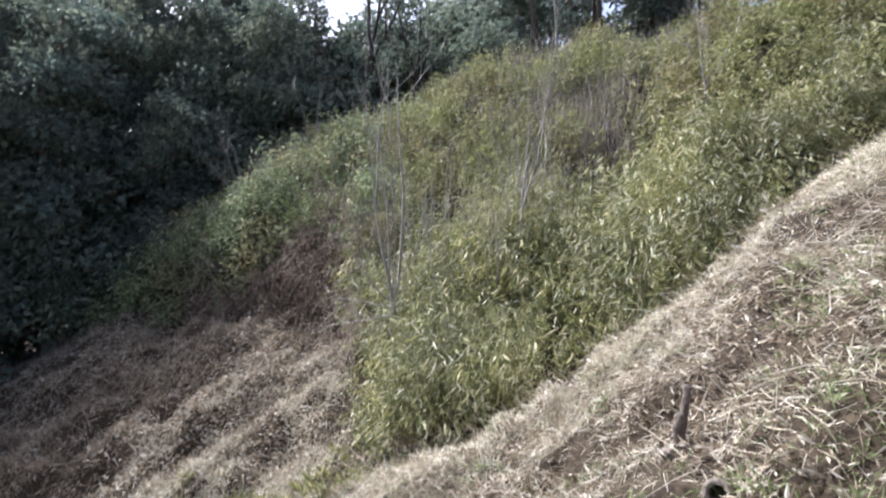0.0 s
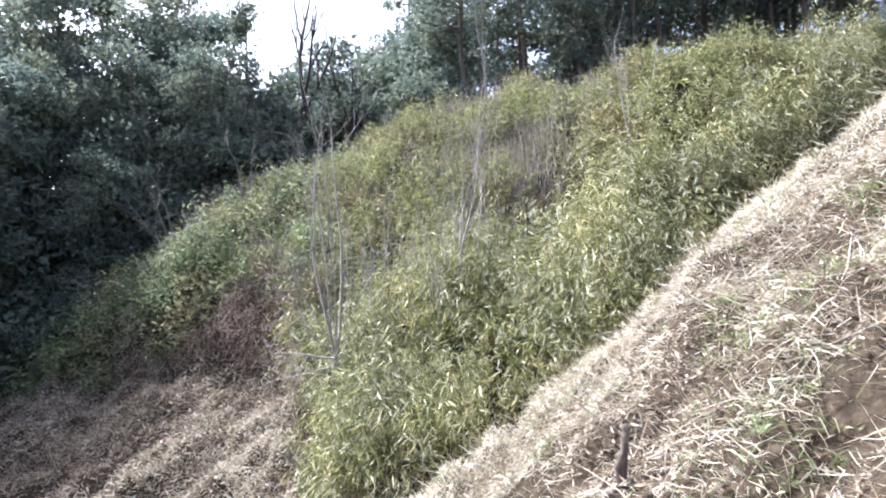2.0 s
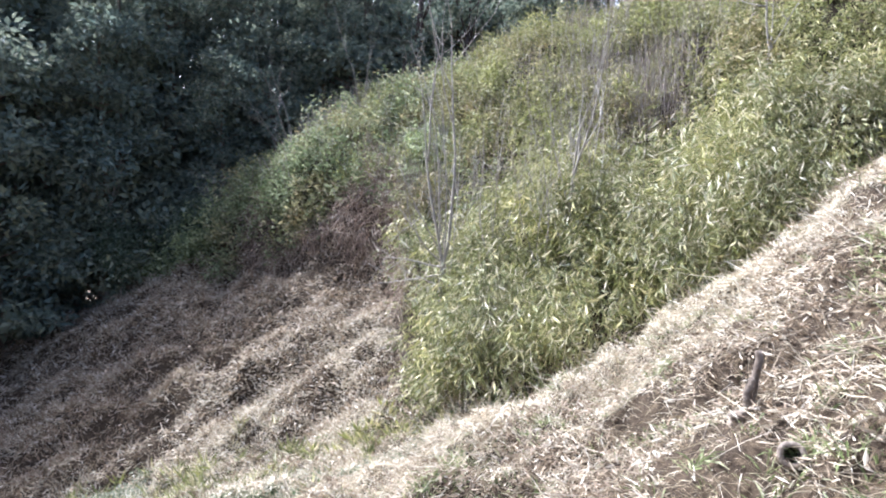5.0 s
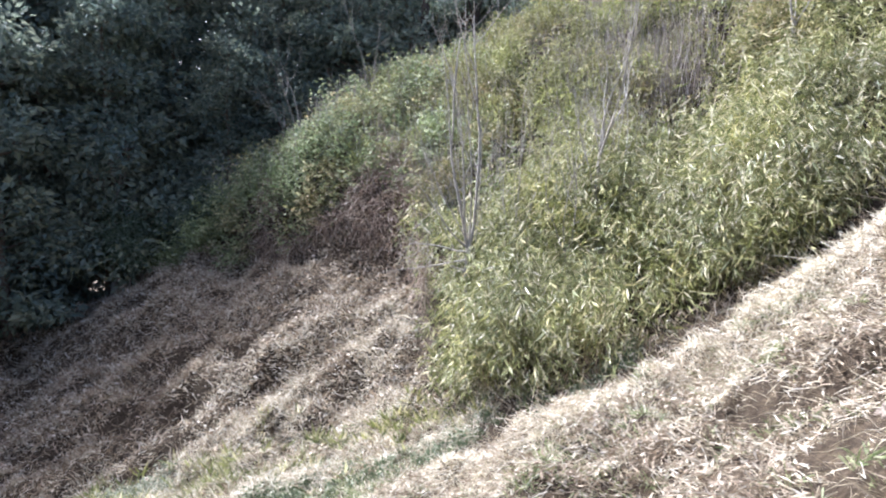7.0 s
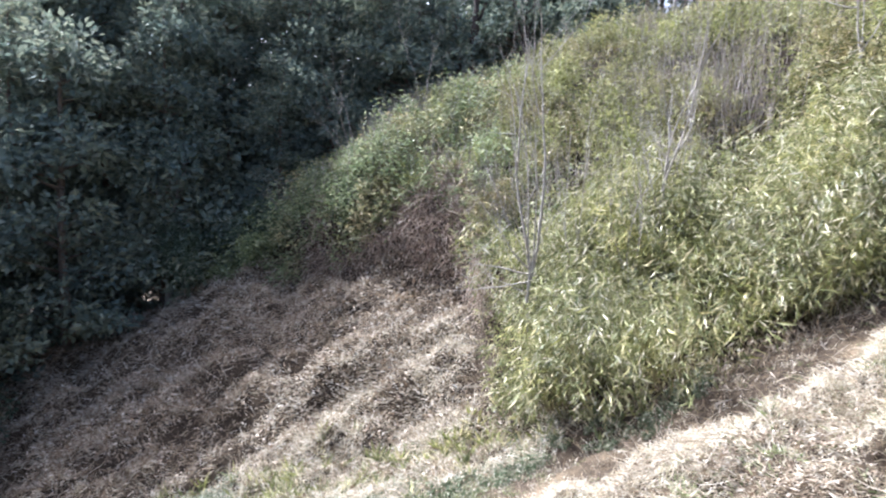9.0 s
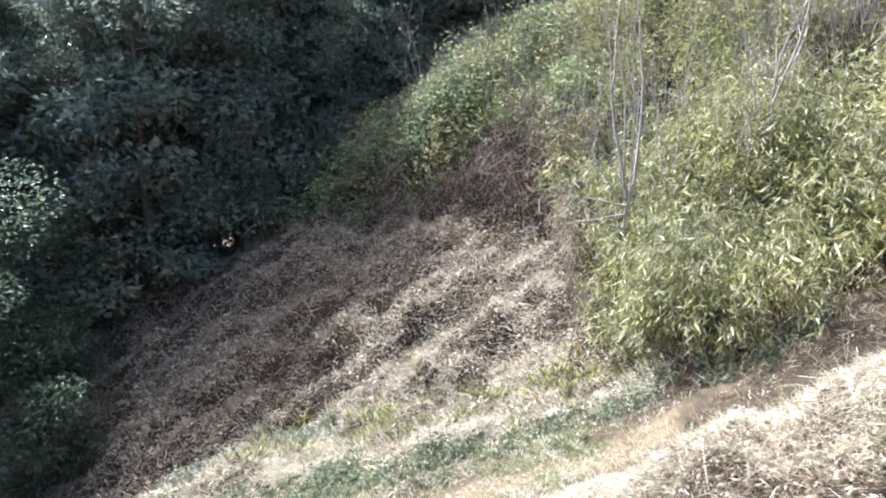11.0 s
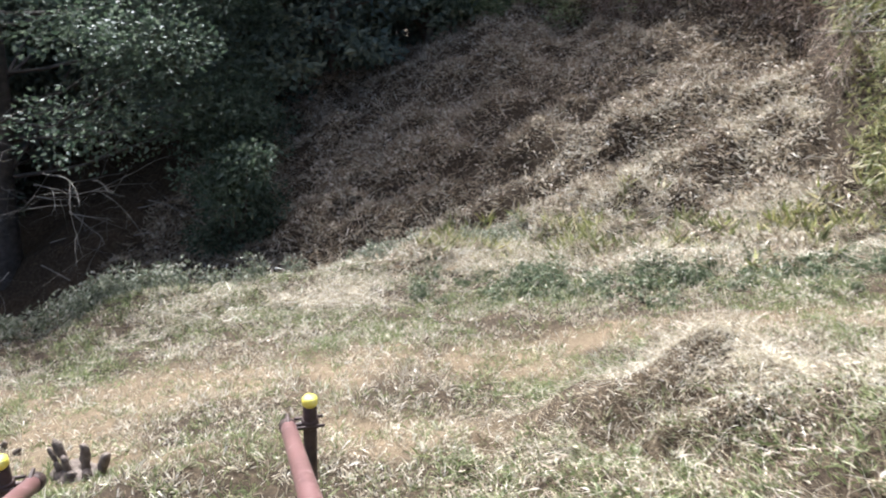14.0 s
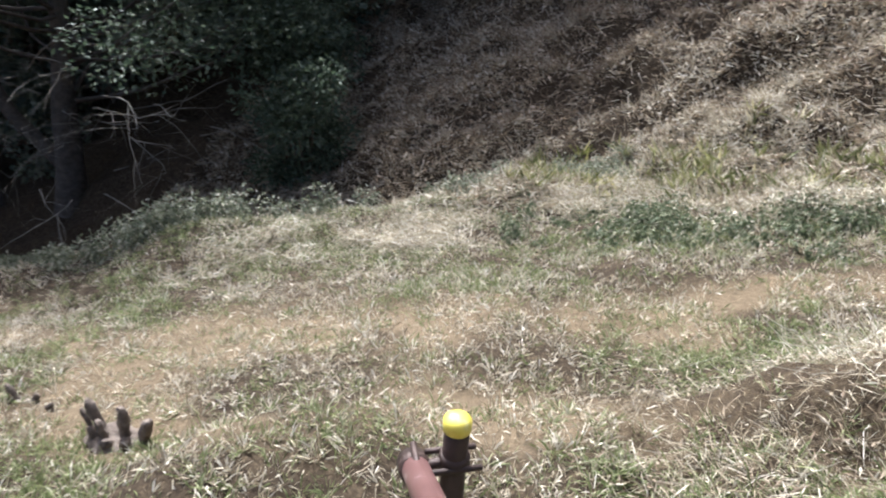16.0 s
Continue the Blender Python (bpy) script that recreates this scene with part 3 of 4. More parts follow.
def meadow_growth():
    p = scatter(46000, -14, 6, 0.4, 12.0, lambda x, y: meadow_keep(x, y) * (0.35 + 0.65 * step(-0.5, 0.3, lumps(x, y, 0.6, 31))))
    n = len(p)
    L = RNG.uniform(0.03, 0.1, n)
    lying = ribbons(p, spread_dirs(n, RNG.uniform(0.0, 0.7, n)), L, RNG.uniform(0.004, 0.009, n), L * 0.35)
    p = scatter(38000, -14, 6, 0.4, 12.0, lambda x, y: meadow_keep(x, y) * (0.25 + 0.75 * step(-0.4, 0.3, lumps(x, y, 0.6, 31) + 0.5 * lumps(x, y, 0.2, 32))))
    b, w, L = tufted(p, 10, 0.035, 0.045, 0.12, 0.4, 2.4)
    stuff("meadow_straw", [lying, ribbons(b, w, L, RNG.uniform(0.004, 0.0095, len(b)), L * 0.3)], STRAW, "short dry straw-coloured grass on the meadow", "grass")
    p = scatter(41000, -14, 6, 0.4, 11.5, lambda x, y: meadow_keep(x, y) * (0.35 + 0.65 * step(0.5, -1.5, x)) * (0.22 + 0.78 * step(-0.25, 0.5, lumps(x, y, 0.8, 33) + 0.5 * lumps(x, y, 0.25, 34))))
    b, w, L = tufted(p, 13, 0.04, 0.04, 0.115, 0.4, 2.4)
    stuff("meadow_grass", [ribbons(b, w, L, RNG.uniform(0.004, 0.009, len(b)), L * 0.3)], GRASS, "fresh green grass patches on the meadow", "grass")


meadow_growth()


def on_slope(x, y):
    return step(-1.6, -0.2, edge(x, y) + 3.5 * step(-5.5, -2.5, x)) * step(8.8, 10, y) * (y < bush_front(x) + 0.4) * step(22, 19, y) * (x < 1)


def sunny(x, y):
    """The sunlit lower part of the slope: pale straw lies here, thickened to brighten it."""
    return step(15.2, 13.2, y - 0.55 * (x + 3))


def slope_litter():
    # Brown litter is thinned in the sunlit zone so the colour reads as lit.
    p = scatter(135000, -15, 1.5, 8.6, 22, lambda x, y: on_slope(x, y) * (1 - 0.6 * sunny(x, y)) * (0.45 + 0.55 * step(-0.5, 0.3, lumps(x, y, 0.7, 41))))
    n = len(p)
    p[:, 2] += RNG.uniform(0, 0.08, n)
    d = spread_dirs(n, RNG.uniform(-0.2, 0.9, n))
    L = RNG.uniform(0.06, 0.2, n)
    p2 = scatter(160000, -15, 1.5, 8.6, 22, lambda x, y: on_slope(x, y) * (1 - 0.55 * sunny(x, y)) * step(-0.3, 0.4, lumps(x, y, 0.45, 45)))
    p2[:, 2] += RNG.uniform(0, 0.1, len(p2))
    L2 = RNG.uniform(0.05, 0.17, len(p2))
    v, t = leaves(p2, spread_dirs(len(p2), RNG.normal(0.2, 0.6, len(p2))), L2, L2 * RNG.uniform(0.2, 0.45, len(p2)))
    stuff("slope_litter", [(v, None, t), curls(p, d, L, RNG.uniform(0.008, 0.022, n), RNG.uniform(0.2, 1.2, n))], BROWN, "brown dead fern and leaf litter on the slope", "leaf litter")
    p = scatter(230000, -13, 1.5, 8.6, 20, lambda x, y: on_slope(x, y) * (0.1 + 0.9 * sunny(x, y)) * (0.15 + 0.85 * step(-0.35, 0.4, lumps(x, y, 0.9, 43) + 0.5 * lumps(x, y, 0.35, 44))))
    n = len(p)
    p[:, 2] += RNG.uniform(0, 0.06, n)
    d = spread_dirs(n, RNG.uniform(-0.1, 0.9, n))
    L = RNG.uniform(0.05, 0.18, n)
    stuff("slope_straw", [curls(p, d, L, RNG.uniform(0.006, 0.015, n), RNG.uniform(0.2, 1.2, n))], STRAW, "pale dry straw strewn over the brown slope", "straw")


slope_litter()

# ---- trees ----


def grow(start, way, length, radius, depth, lines, tips, kinks=5, split=3, spread=0.6, lift=0.15, shrink=0.62):
    """A limb of a tree with its side limbs, added to lines; the outer ends go to tips."""
    pts, p, d = [np.array(start, float)], np.array(start, float), unit(np.array(way, float))
    for i in range(kinks):
        d = unit(d + RNG.normal(0, 0.10, 3) + np.array([0, 0, lift * 0.25]))
        p = p + d * length / kinks
        pts.append(p.copy())
    r = np.linspace(radius, radius * (0.35 if depth else 0.2), kinks + 1)
    lines.append((np.array(pts), r))
    if depth == 0:
        tips.extend(pts[2:])
        return
    for k in range(split):
        f = RNG.uniform(0.35, 1.0) if k else 1.0
        i = min(int(f * kinks), kinks)
        w = unit(d * 0.9 + RNG.normal(0, spread, 3) + np.array([0, 0, lift]))
        grow(pts[i], w, length * shrink * RNG.uniform(0.75, 1.2), r[i] * 0.75, depth - 1, lines, tips, kinks, split, spread, lift, shrink)


def clump_leaves(centres, radius, count, size, flat=0.6):
    """Leaves gathered in clumps about the given centres."""
    k = RNG.integers(0, len(centres), count)
    off = unit(RNG.normal(size=(count, 3))) * (RNG.random((count, 1)) ** 0.45) * radius[k][:, None] * np.array([1, 1, flat])
    at = centres[k] + off
    way = unit(off + RNG.normal(0, 0.6, (count, 3)) * radius[k][:, None] + np.array([0, 0, -0.15]))
    L = RNG.uniform(0.6, 1.3, count) * size
    return leaves(at, way, L, L * RNG.uniform(0.4, 0.65, count))


def forest_tree(height, crown_from, crown_radius, count, size, trunk=0.16, bark=BARK, leaf=DARKLEAF, label="", clumps=46, point=0.5):
    tree = new("forest_tree")
    lines, tips = [], []
    n = 9
    z = np.linspace(0, height, n)
    bend = np.cumsum(RNG.normal(0, 0.10, (n, 2)), axis=0)
    pts = np.column_stack([bend[:, 0], bend[:, 1], z])
    lines.append((pts, np.linspace(trunk, 0.03, n)))
    hz = crown_from + (height - crown_from) * RNG.random(clumps) ** 0.9
    f = (hz - crown_from) / (height - crown_from)
    reach = crown_radius * (1 - f ** 1.6 * point) * RNG.uniform(0.35, 1.0, clumps)
    a = RNG.uniform(0, 2 * np.pi, clumps)
    cx = np.interp(hz, z, pts[:, 0])
    cy = np.interp(hz, z, pts[:, 1])
    centres = np.column_stack([cx + np.cos(a) * reach, cy + np.sin(a) * reach, hz])
    for c, x, y in zip(centres, cx, cy):
        s = np.array([x, y, max(c[2] - 0.35 * math.hypot(c[0] - x, c[1] - y), 0.3)])
        lines.append((np.array([s, (s + c) / 2 + RNG.normal(0, 0.08, 3), c]), np.array([0.035, 0.024, 0.008])))
    v, q = tubes(lines, 5)
    part("trunk", array_mesh("trunk", v, q, None, (bark,), True), tree)
    v, t = clump_leaves(centres, RNG.uniform(0.5, 1.1, clumps) * crown_radius * 0.42, count, size)
    part("crown", array_mesh("crown", v, None, t, (leaf,)), tree)
    return tagged(tree, label, "tree")


def place(ob, x, y, turn=0.0, scale=1.0, sink=0.15):
    ob.matrix_world = Matrix.LocRotScale((x, y, float(ground_z(x, y)) - sink), Euler((0, 0, turn)), (scale, scale, scale))
    return ob


def stand(kinds, spots, group):
    """Plants copies of some tree kinds on spots (x, y, scale)."""
    used = set()
    for i, (x, y, s) in enumerate(spots):
        k = i % len(kinds)
        ob = kinds[k]
        if k in used:
            ob = copy_thing(kinds[k], Matrix.Identity(4))
        used.add(k)
        tagged(place(ob, x, y, RNG.uniform(0, 6.28), s), group=group)


def canopy(x, y):
    """Tree height that sets the wood's shadow edge on the slope and its skyline."""
    roof = -23.2 - 0.348 * x + 1.305 * y
    # Lower roof here, so that sun reaches the hill's shoulder.
    if x + 0.932 * (y - 20) > -6.0 and y < 28:
        roof = min(roof, 0.6 + 1.63 * (y - 20))
    ridge = y * np.interp(x / y, [-1.6, -1.0, -0.79, -0.70, -0.56, -0.27, -0.2, -0.154, -0.096], [0.2, 0.3, 0.345, 0.367, 0.425, 0.44, 0.43, 0.38, 0.30]) * 1.1
    return min(roof, ridge) - float(ground_z(x, y))


def stand_by_height(kinds, heights, spots, group):
    """Plants at each spot (x, y, height) a copy of the kind whose own height is nearest."""
    used = set()
    for x, y, h in spots:
        k = int(np.argmin([abs(h / kh - 1 + RNG.normal(0, 0.12)) for kh in heights]))
        ob = kinds[k]
        if k in used:
            ob = copy_thing(kinds[k], Matrix.Identity(4))
        used.add(k)
        tagged(place(ob, x, y, RNG.uniform(0, 6.28), h / (heights[k] + 0.5)), group=group)


BROADLEAF = "dark evergreen forest tree with dense shaded foliage"
PINE = "tall thin-trunked pine with sparse dark crown on the ridge"
dark_heights = (14, 11, 17, 9)
dark_kinds = [forest_tree(h, c, r, int(n * 1.5), 0.25, 0.17, BARK, DARKLEAF, BROADLEAF, k, 0.75) for h, c, r, n, k in ((14, 0.8, 3.2, 7600, 62), (11, 0.6, 3.0, 6400, 52), (17, 1.2, 3.3, 9000, 74), (9, 0.4, 2.8, 5200, 46))]
pine_kinds = [forest_tree(h, c, r, 2600, 0.24, 0.12, BARK, DARKLEAF, PINE, 34) for h, c, r in ((12, 4.6, 1.9), (13, 5.6, 1.6), (10, 3.4, 2.0))]
spots = []
for y0, gap, x0, x1 in ((22.4, 2.5, -33, -7.5), (25.6, 2.6, -36, -4.6), (29.0, 2.9, -40, -4.6), (33.0, 3.4, -44, -5.4)):
    x = x0
    while x < x1:
        px, py = x + RNG.uniform(-0.7, 0.7), y0 + RNG.uniform(-1.0, 1.0)
        if px < -15:
            py -= (-15 - px) * 0.5
        spots.append((px, py, min(canopy(px, py), 21.0) * RNG.uniform(0.88 if y0 < 25 else 0.92, 1.05)))
        x += gap
# More valley trees; the westernmost stand unseen, added to cast shade.
for px, py in ((-14.8, 19.2), (-17.0, 16.9), (-20.5, 17.4), (-24.0, 15.0), (-25.5, 10.0), (-28.0, 12.5), (-29.0, 7.5), (-18.0, 20.0), (-12.9, 18.9), (-10.6, 20.6)):
    spots.append((px, py, canopy(px, py) * RNG.uniform(0.85, 0.97)))
spots = [p for p in spots if p[2] > 3.5]
stand_by_height(dark_kinds, dark_heights, spots, "shaded valley wood")
spots = []
for y0, gap in ((24.0, 1.9), (27.0, 1.8), (30.0, 2.0), (34.0, 2.2)):
    x = 5.2
    while x < 36:
        spots.append((x + RNG.uniform(-0.7, 0.7), y0 + RNG.uniform(-1, 1) - 0.16 * max(x - 6, 0), RNG.uniform(0.85, 1.2)))
        x += gap
stand(pine_kinds, spots, "ridge wood")
low_kinds = [forest_tree(h, 0.2, r, 2600, 0.22, 0.07, BARK, DARKLEAF, "low dark undergrowth tree at the edge of the wood", 34, 0.8) for h, r in ((4.2, 1.9), (3.4, 2.1))]
# The last two of this list are added only to darken the gully.
spots = [(x + RNG.uniform(-0.5, 0.5), y, RNG.uniform(0.85, 1.2)) for x, y in ((-3.6, 24.5), (-1.6, 25.5), (0.6, 25.8), (2.6, 25.0), (4.8, 25.6), (7.2, 25.0), (9.6, 24.6), (12.2, 24.2), (14.8, 23.4),
         (17.5, 22.6), (-6.0, 23.6), (-10.4, 23.2), (-12.6, 22.8), (-8.6, 22.0), (-7.2, 24.8), (-11.6, 21.2), (-13.6, 20.0), (-16.0, 18.8), (-18.5, 17.5), (-21.0, 16.2), (-14.6, 16.4), (-21.6, 13.4))]
spots += [(x + RNG.uniform(-0.5, 0.5), 29.5 + RNG.uniform(-1.2, 1.2), s * RNG.uniform(0.9, 1.1)) for x, s in ((-10.0, 2.2), (-8.0, 2.1), (-6.2, 1.9), (-4.4, 1.75), (-2.6, 1.65), (-0.9, 1.5), (0.8, 1.6), (2.6, 1.8), (4.2, 2.0))]
spots += [(x, 33.5 + RNG.uniform(-1, 1), 2.0) for x in (-7.0, -4.0, -1.2, 1.5, 4.0)]
stand(low_kinds, spots, "wood edge undergrowth")

# ---- hillside shrubs, vines, dead stems ----


def hillside_growth():
    roots = scatter(9500, -11, 1, 14.5, 24, in_shrubs)
    n = len(roots)
    tall = RNG.uniform(0.3, 1.15, n) * (1 + 0.6 * lumps(roots[:, 0], roots[:, 1], 1.2, 51) + 0.35 * lumps(roots[:, 0], roots[:, 1], 0.5, 54))
    lean = spread_dirs(n, RNG.uniform(1.2, 3.5, n))
    per = 18
    f = 1 - 0.6 * RNG.random((n, per)) ** 1.3
    at = (roots[:, None] + (lean * tall[:, None])[:, None] * f[..., None] + RNG.normal(0, 0.1, (n, per, 3))).reshape(-1, 3)
    way = spread_dirs(len(at), RNG.normal(0, 0.6, len(at)))
    L = RNG.uniform(0.08, 0.2, len(at))
    v, t = leaves(at, way, L, L * RNG.uniform(0.25, 0.4, len(at)))
    stuff("shrub_leaves", [(v, None, t)], SHRUB, "grey-green leafy shrubs over the shoulder of the hill", "shrub")
    p = scatter(60000, -8.0, 0.2, 13.0, 21, lambda x, y: step(-0.25, 0.2, y - bush_front(x)) * np.maximum(step(0.7, 0.1, y - bush_front(x) - 0.35 + 0.5 * lumps(x, y, 0.9, 53)), 0.8 * tangle(x, y)) * step(0.6, -1.0, x) * step(-6.5, -4.8, x))
    n = len(p)
    p[:, 2] += RNG.uniform(0.1, 0.75, n) * (1 + 0.5 * lumps(p[:, 0], p[:, 1], 0.8, 52))
    d = unit(spread_dirs(n, RNG.normal(-1.2, 1.0, n)) + np.array([0, -0.4, 0]))
    vines = curls(p, d, RNG.uniform(0.2, 0.7, n), RNG.uniform(0.006, 0.014, n), RNG.uniform(0.2, 1.0, n))
    stuff("dead_vines", [vines], RUST, "brown dead creepers hanging over the cut slope", "creeper")

    def patch(x, y):
        return np.clip(np.exp(-((x - 3.7) / 1.1) ** 2 - ((y - 15.6) / 1.3) ** 2) * 2.2 + 0.22 * step(-0.1, 0.5, lumps(x, y, 1.5, 55)) + 0.16 * step(3.5, 6, y - bush_front(x)) + 0.6 * np.exp(-((x + 1.3) / 1.3) ** 2 - ((y - 16.2) / 1.7) ** 2) + 0.32 * step(-7.0, -5.0, x) * step(-1.0, -2.0, x), 0, 1)
    p = scatter(46000, -7, 15, 11, 22.5, lambda x, y: patch(x, y) * step(0.6, 1.4, y - bush_front(x)))
    n = len(p)
    d = spread_dirs(n, RNG.uniform(2.0, 9.0, n))
    stems = curls(p, d, RNG.uniform(0.6, 1.6, n), RNG.uniform(0.007, 0.014, n), RNG.uniform(0.02, 0.3, n))
    stuff("dead_stems", [stems], TWIG, "bare grey-brown stems standing among the hillside bamboo", "dead stems")


hillside_growth()


def edge_growth():
    p = scatter(1700, -13.5, -5.2, 5, 11.8, lambda x, y: np.exp(-((edge(x, y) - 0.05) / 0.3) ** 2) * (0.15 + 0.85 * step(-0.3, 0.3, lumps(x, y, 0.7, 61))))
    size = RNG.uniform(0.1, 0.26, len(p)) * (0.35 + 0.65 * step(-11.8, -10.6, p[:, 0])) * (1 + 0.5 * lumps(p[:, 0], p[:, 1], 0.9, 62))
    p[:, 2] += size * 0.7
    v, t = clump_leaves(p, size, len(p) * 170, 0.062, 0.95)
    stuff("edge_weeds", [(v, None, t)], WEED, "heaped grey-green weeds along the meadow's far edge", "weeds")
    def band(x, y):
        far = np.exp(-((edge(x, y) + 1.15) / 0.5) ** 2) * step(-9.5, -8, x) * step(-4.2, -5.2, x)
        foot = 0.8 * np.exp(-((y - 9.5 - 0.1 * (x + 2)) / 0.3) ** 2) * step(-4.4, -3.6, x) * step(0.4, -0.4, x)
        return np.clip(far + foot, 0, 1) * step(-0.45, 0.3, lumps(x, y, 0.9, 67) + 0.5 * lumps(x, y, 0.3, 68))
    p = scatter(170000, -10, 1, 6, 11, band)
    n = len(p)
    p[:, 2] += 0.3 * RNG.random(n) ** 1.5 * (0.6 + 0.6 * lumps(p[:, 0], p[:, 1], 0.45, 69))
    L = RNG.uniform(0.06, 0.24, n)
    mound = curls(p, spread_dirs(n, RNG.normal(0.05, 0.4, n)), L, RNG.uniform(0.004, 0.009, n), RNG.uniform(0.1, 0.9, n))
    stuff("straw_mound", [mound], STRAW, "bleached mound of cut straw along the meadow's far edge", "straw")
    heaps = []
    p = scatter(26000, -4.2, -1.0, 3.6, 6.6, lambda x, y: np.exp(-((x + 2.7) / 0.6) ** 2 - ((y - 5.15) / 0.55) ** 2))
    n = len(p)
    p[:, 2] += RNG.uniform(0, 0.12, n)
    heaps.append(curls(p, spread_dirs(n, RNG.normal(-0.05, 0.3, n)), RNG.uniform(0.08, 0.2, n), RNG.uniform(0.0022, 0.0048, n), RNG.uniform(0.6, 1.8, n)))
    stuff("straw_heaps", heaps, STRAW, "bleached heaps of cut straw on the meadow", "straw")
    p = scatter(900, -6.8, 1.8, 8.6, 12.2, lambda x, y: np.exp(-((y - 10.4 + 0.1 * x) / 0.9) ** 2) * (0.35 + 0.65 * step(-0.2, 0.4, lumps(x, y, 0.9, 63))))
    n, per = len(p), 8
    at = np.repeat(p, per, 0) + RNG.normal(0, 0.03, (n * per, 3)) * np.array([1, 1, 0])
    L = RNG.uniform(0.16, 0.38, n * per)
    v, t = leaves(at, spread_dirs(n * per, RNG.uniform(0.3, 2.0, n * per)), L, L * 0.14)
    stuff("leaf_tufts", [(v, None, t)], BAMBOO, "yellow-green strap-leaved tufts at the foot of the slope", "weeds")
    p = scatter(4200, -6.6, 2.5, 7.6, 11.0, lambda x, y: np.exp(-((y - 9.1 - 0.08 * (x + 4)) / 0.55) ** 2) * (0.1 + 0.9 * step(-0.1, 0.45, lumps(x, y, 0.8, 66) + 0.7 * lumps(x, y, 0.3, 65))))
    p[:, 2] += 0.05
    v, t = clump_leaves(p, RNG.uniform(0.06, 0.17, len(p)), len(p) * 48, 0.065, 0.9)
    stuff("low_weeds", [(v, None, t)], LOWWEED, "low grey-green weeds between straw and slope", "weeds")


edge_growth()


def bush_foot():
    p = scatter(20000, -1.6, 8, 6.0, 13, lambda x, y: np.exp(-(np.minimum(y - bush_front(x) + 0.2, 0) / 1.1) ** 2) * step(0.5, 0.1, y - bush_front(x)) * (0.3 + 0.7 * step(0.0, 0.5, lumps(x, y, 0.8, 71))))
    n = len(p)
    d = spread_dirs(n, RNG.uniform(0.1, 1.4, n))
    stuff("dead_fern", [curls(p, d, RNG.uniform(0.08, 0.26, n), RNG.uniform(0.006, 0.014, n), RNG.uniform(0.5, 1.4, n))], BROWN, "rusty dead fern and stems at the bamboo's foot", "fern")


bush_foot()

# ---- single trees ----


def bare_tree(name, x, y, stems, mat, label, radius=0.05, trunk_top=None, sides=()):
    """A leafless tree: a trunk and the stems (dx, dy, height, thickness) that rise from its top."""
    tree = new(name)
    tree.location = (x, y, float(ground_z(x, y)) - 0.1)
    lines, tips = [], []
    fork = np.array(trunk_top if trunk_top else (0, 0, 1.2), float)
    pts = np.array([[0, 0, 0], fork * 0.35 + RNG.normal(0, 0.03, 3), fork * 0.7 + RNG.normal(0, 0.03, 3), fork])
    v, q = tubes([(pts, np.array([radius * 1.3, radius, radius * 0.9, radius * 0.8]))], 9)
    part("trunk", array_mesh("trunk", v, q, None, (mat,), True), tree)
    for dx, dy, h, r in stems:
        lines = []
        way = np.array([dx, dy, h], float)
        grow(fork - np.array([0, 0, RNG.uniform(0, 0.3)]), way, float(np.linalg.norm(way)), r, 2, lines, tips, 8, 4 if h > 1.5 else 5, 0.55, 0.3 if h > 1.5 else 0.02, 0.42 if h > 1.5 else 0.5)
        v, q = tubes(lines, 5)
        part("limb", array_mesh("limb", v, q, None, (mat,), True), tree)
    for f, dx, dy, dz, r in sides:
        lines = []
        way = np.array([dx, dy, dz], float)
        grow(fork * f, way, float(np.linalg.norm(way)) * 0.75, r, 2, lines, tips, 7, 3, 0.5, 0.12, 0.5)
        v, q = tubes(lines, 5)
        part("limb", array_mesh("limb", v, q, None, (mat,), True), tree)
    return tagged(tree, label, "tree")


bare_tree("bare_tree", -0.1, 11.8, ((-0.1, 0.0, 3.9, 0.03), (0.55, 0.0, 4.3, 0.032), (-0.55, 0.1, 3.2, 0.02), (0.25, 0.3, 3.2, 0.018), (-0.85, -0.1, 2.2, 0.014)), PALEBARK,
          "pale leafless sapling with several upright stems beside bamboo", 0.034, (0.06, 0.1, 2.0), ((0.96, -1.1, -0.2, 0.95, 0.022), (0.93, -1.4, -0.3, 0.1, 0.022), (0.86, -1.5, -0.3, -0.25, 0.018), (0.75, -1.1, -0.3, 0.5, 0.014)))
bare_tree("bare_tree", 2.35, 12.3, ((-0.45, 0.1, 3.3, 0.026), (0.4, 0.0, 2.9, 0.026), (-0.1, 0.2, 3.8, 0.024), (0.9, -0.4, 0.6, 0.022), (-0.8, 0.0, 2.0, 0.018)), PALEBARK,
          "slender leafless sapling rising from the bamboo", 0.028, (0.0, 0.0, 1.3))
for tx, ty in ((0.05, 12.5), (1.75, 12.0), (2.9, 12.9), (0.9, 12.8)):
    bare_tree("bare_tree", tx, ty, ((-0.3, 0.1, 2.9, 0.014), (0.25, 0.0, 3.3, 0.015), (0.6, 0.1, 2.4, 0.012), (-0.6, 0, 2.2, 0.012)), PALEBARK, "slender leafless sapling rising from the bamboo", 0.02, (0.0, 0.0, 0.7))
bare_tree("bare_tree", 6.9, 14.2, ((-0.2, 0.1, 2.2, 0.028), (0.9, 0.1, 1.6, 0.018), (0.2, 0.2, 1.7, 0.016)), PALEBARK, "pale bare shrub on the upper hillside", 0.045, (0.0, 0.0, 0.8))
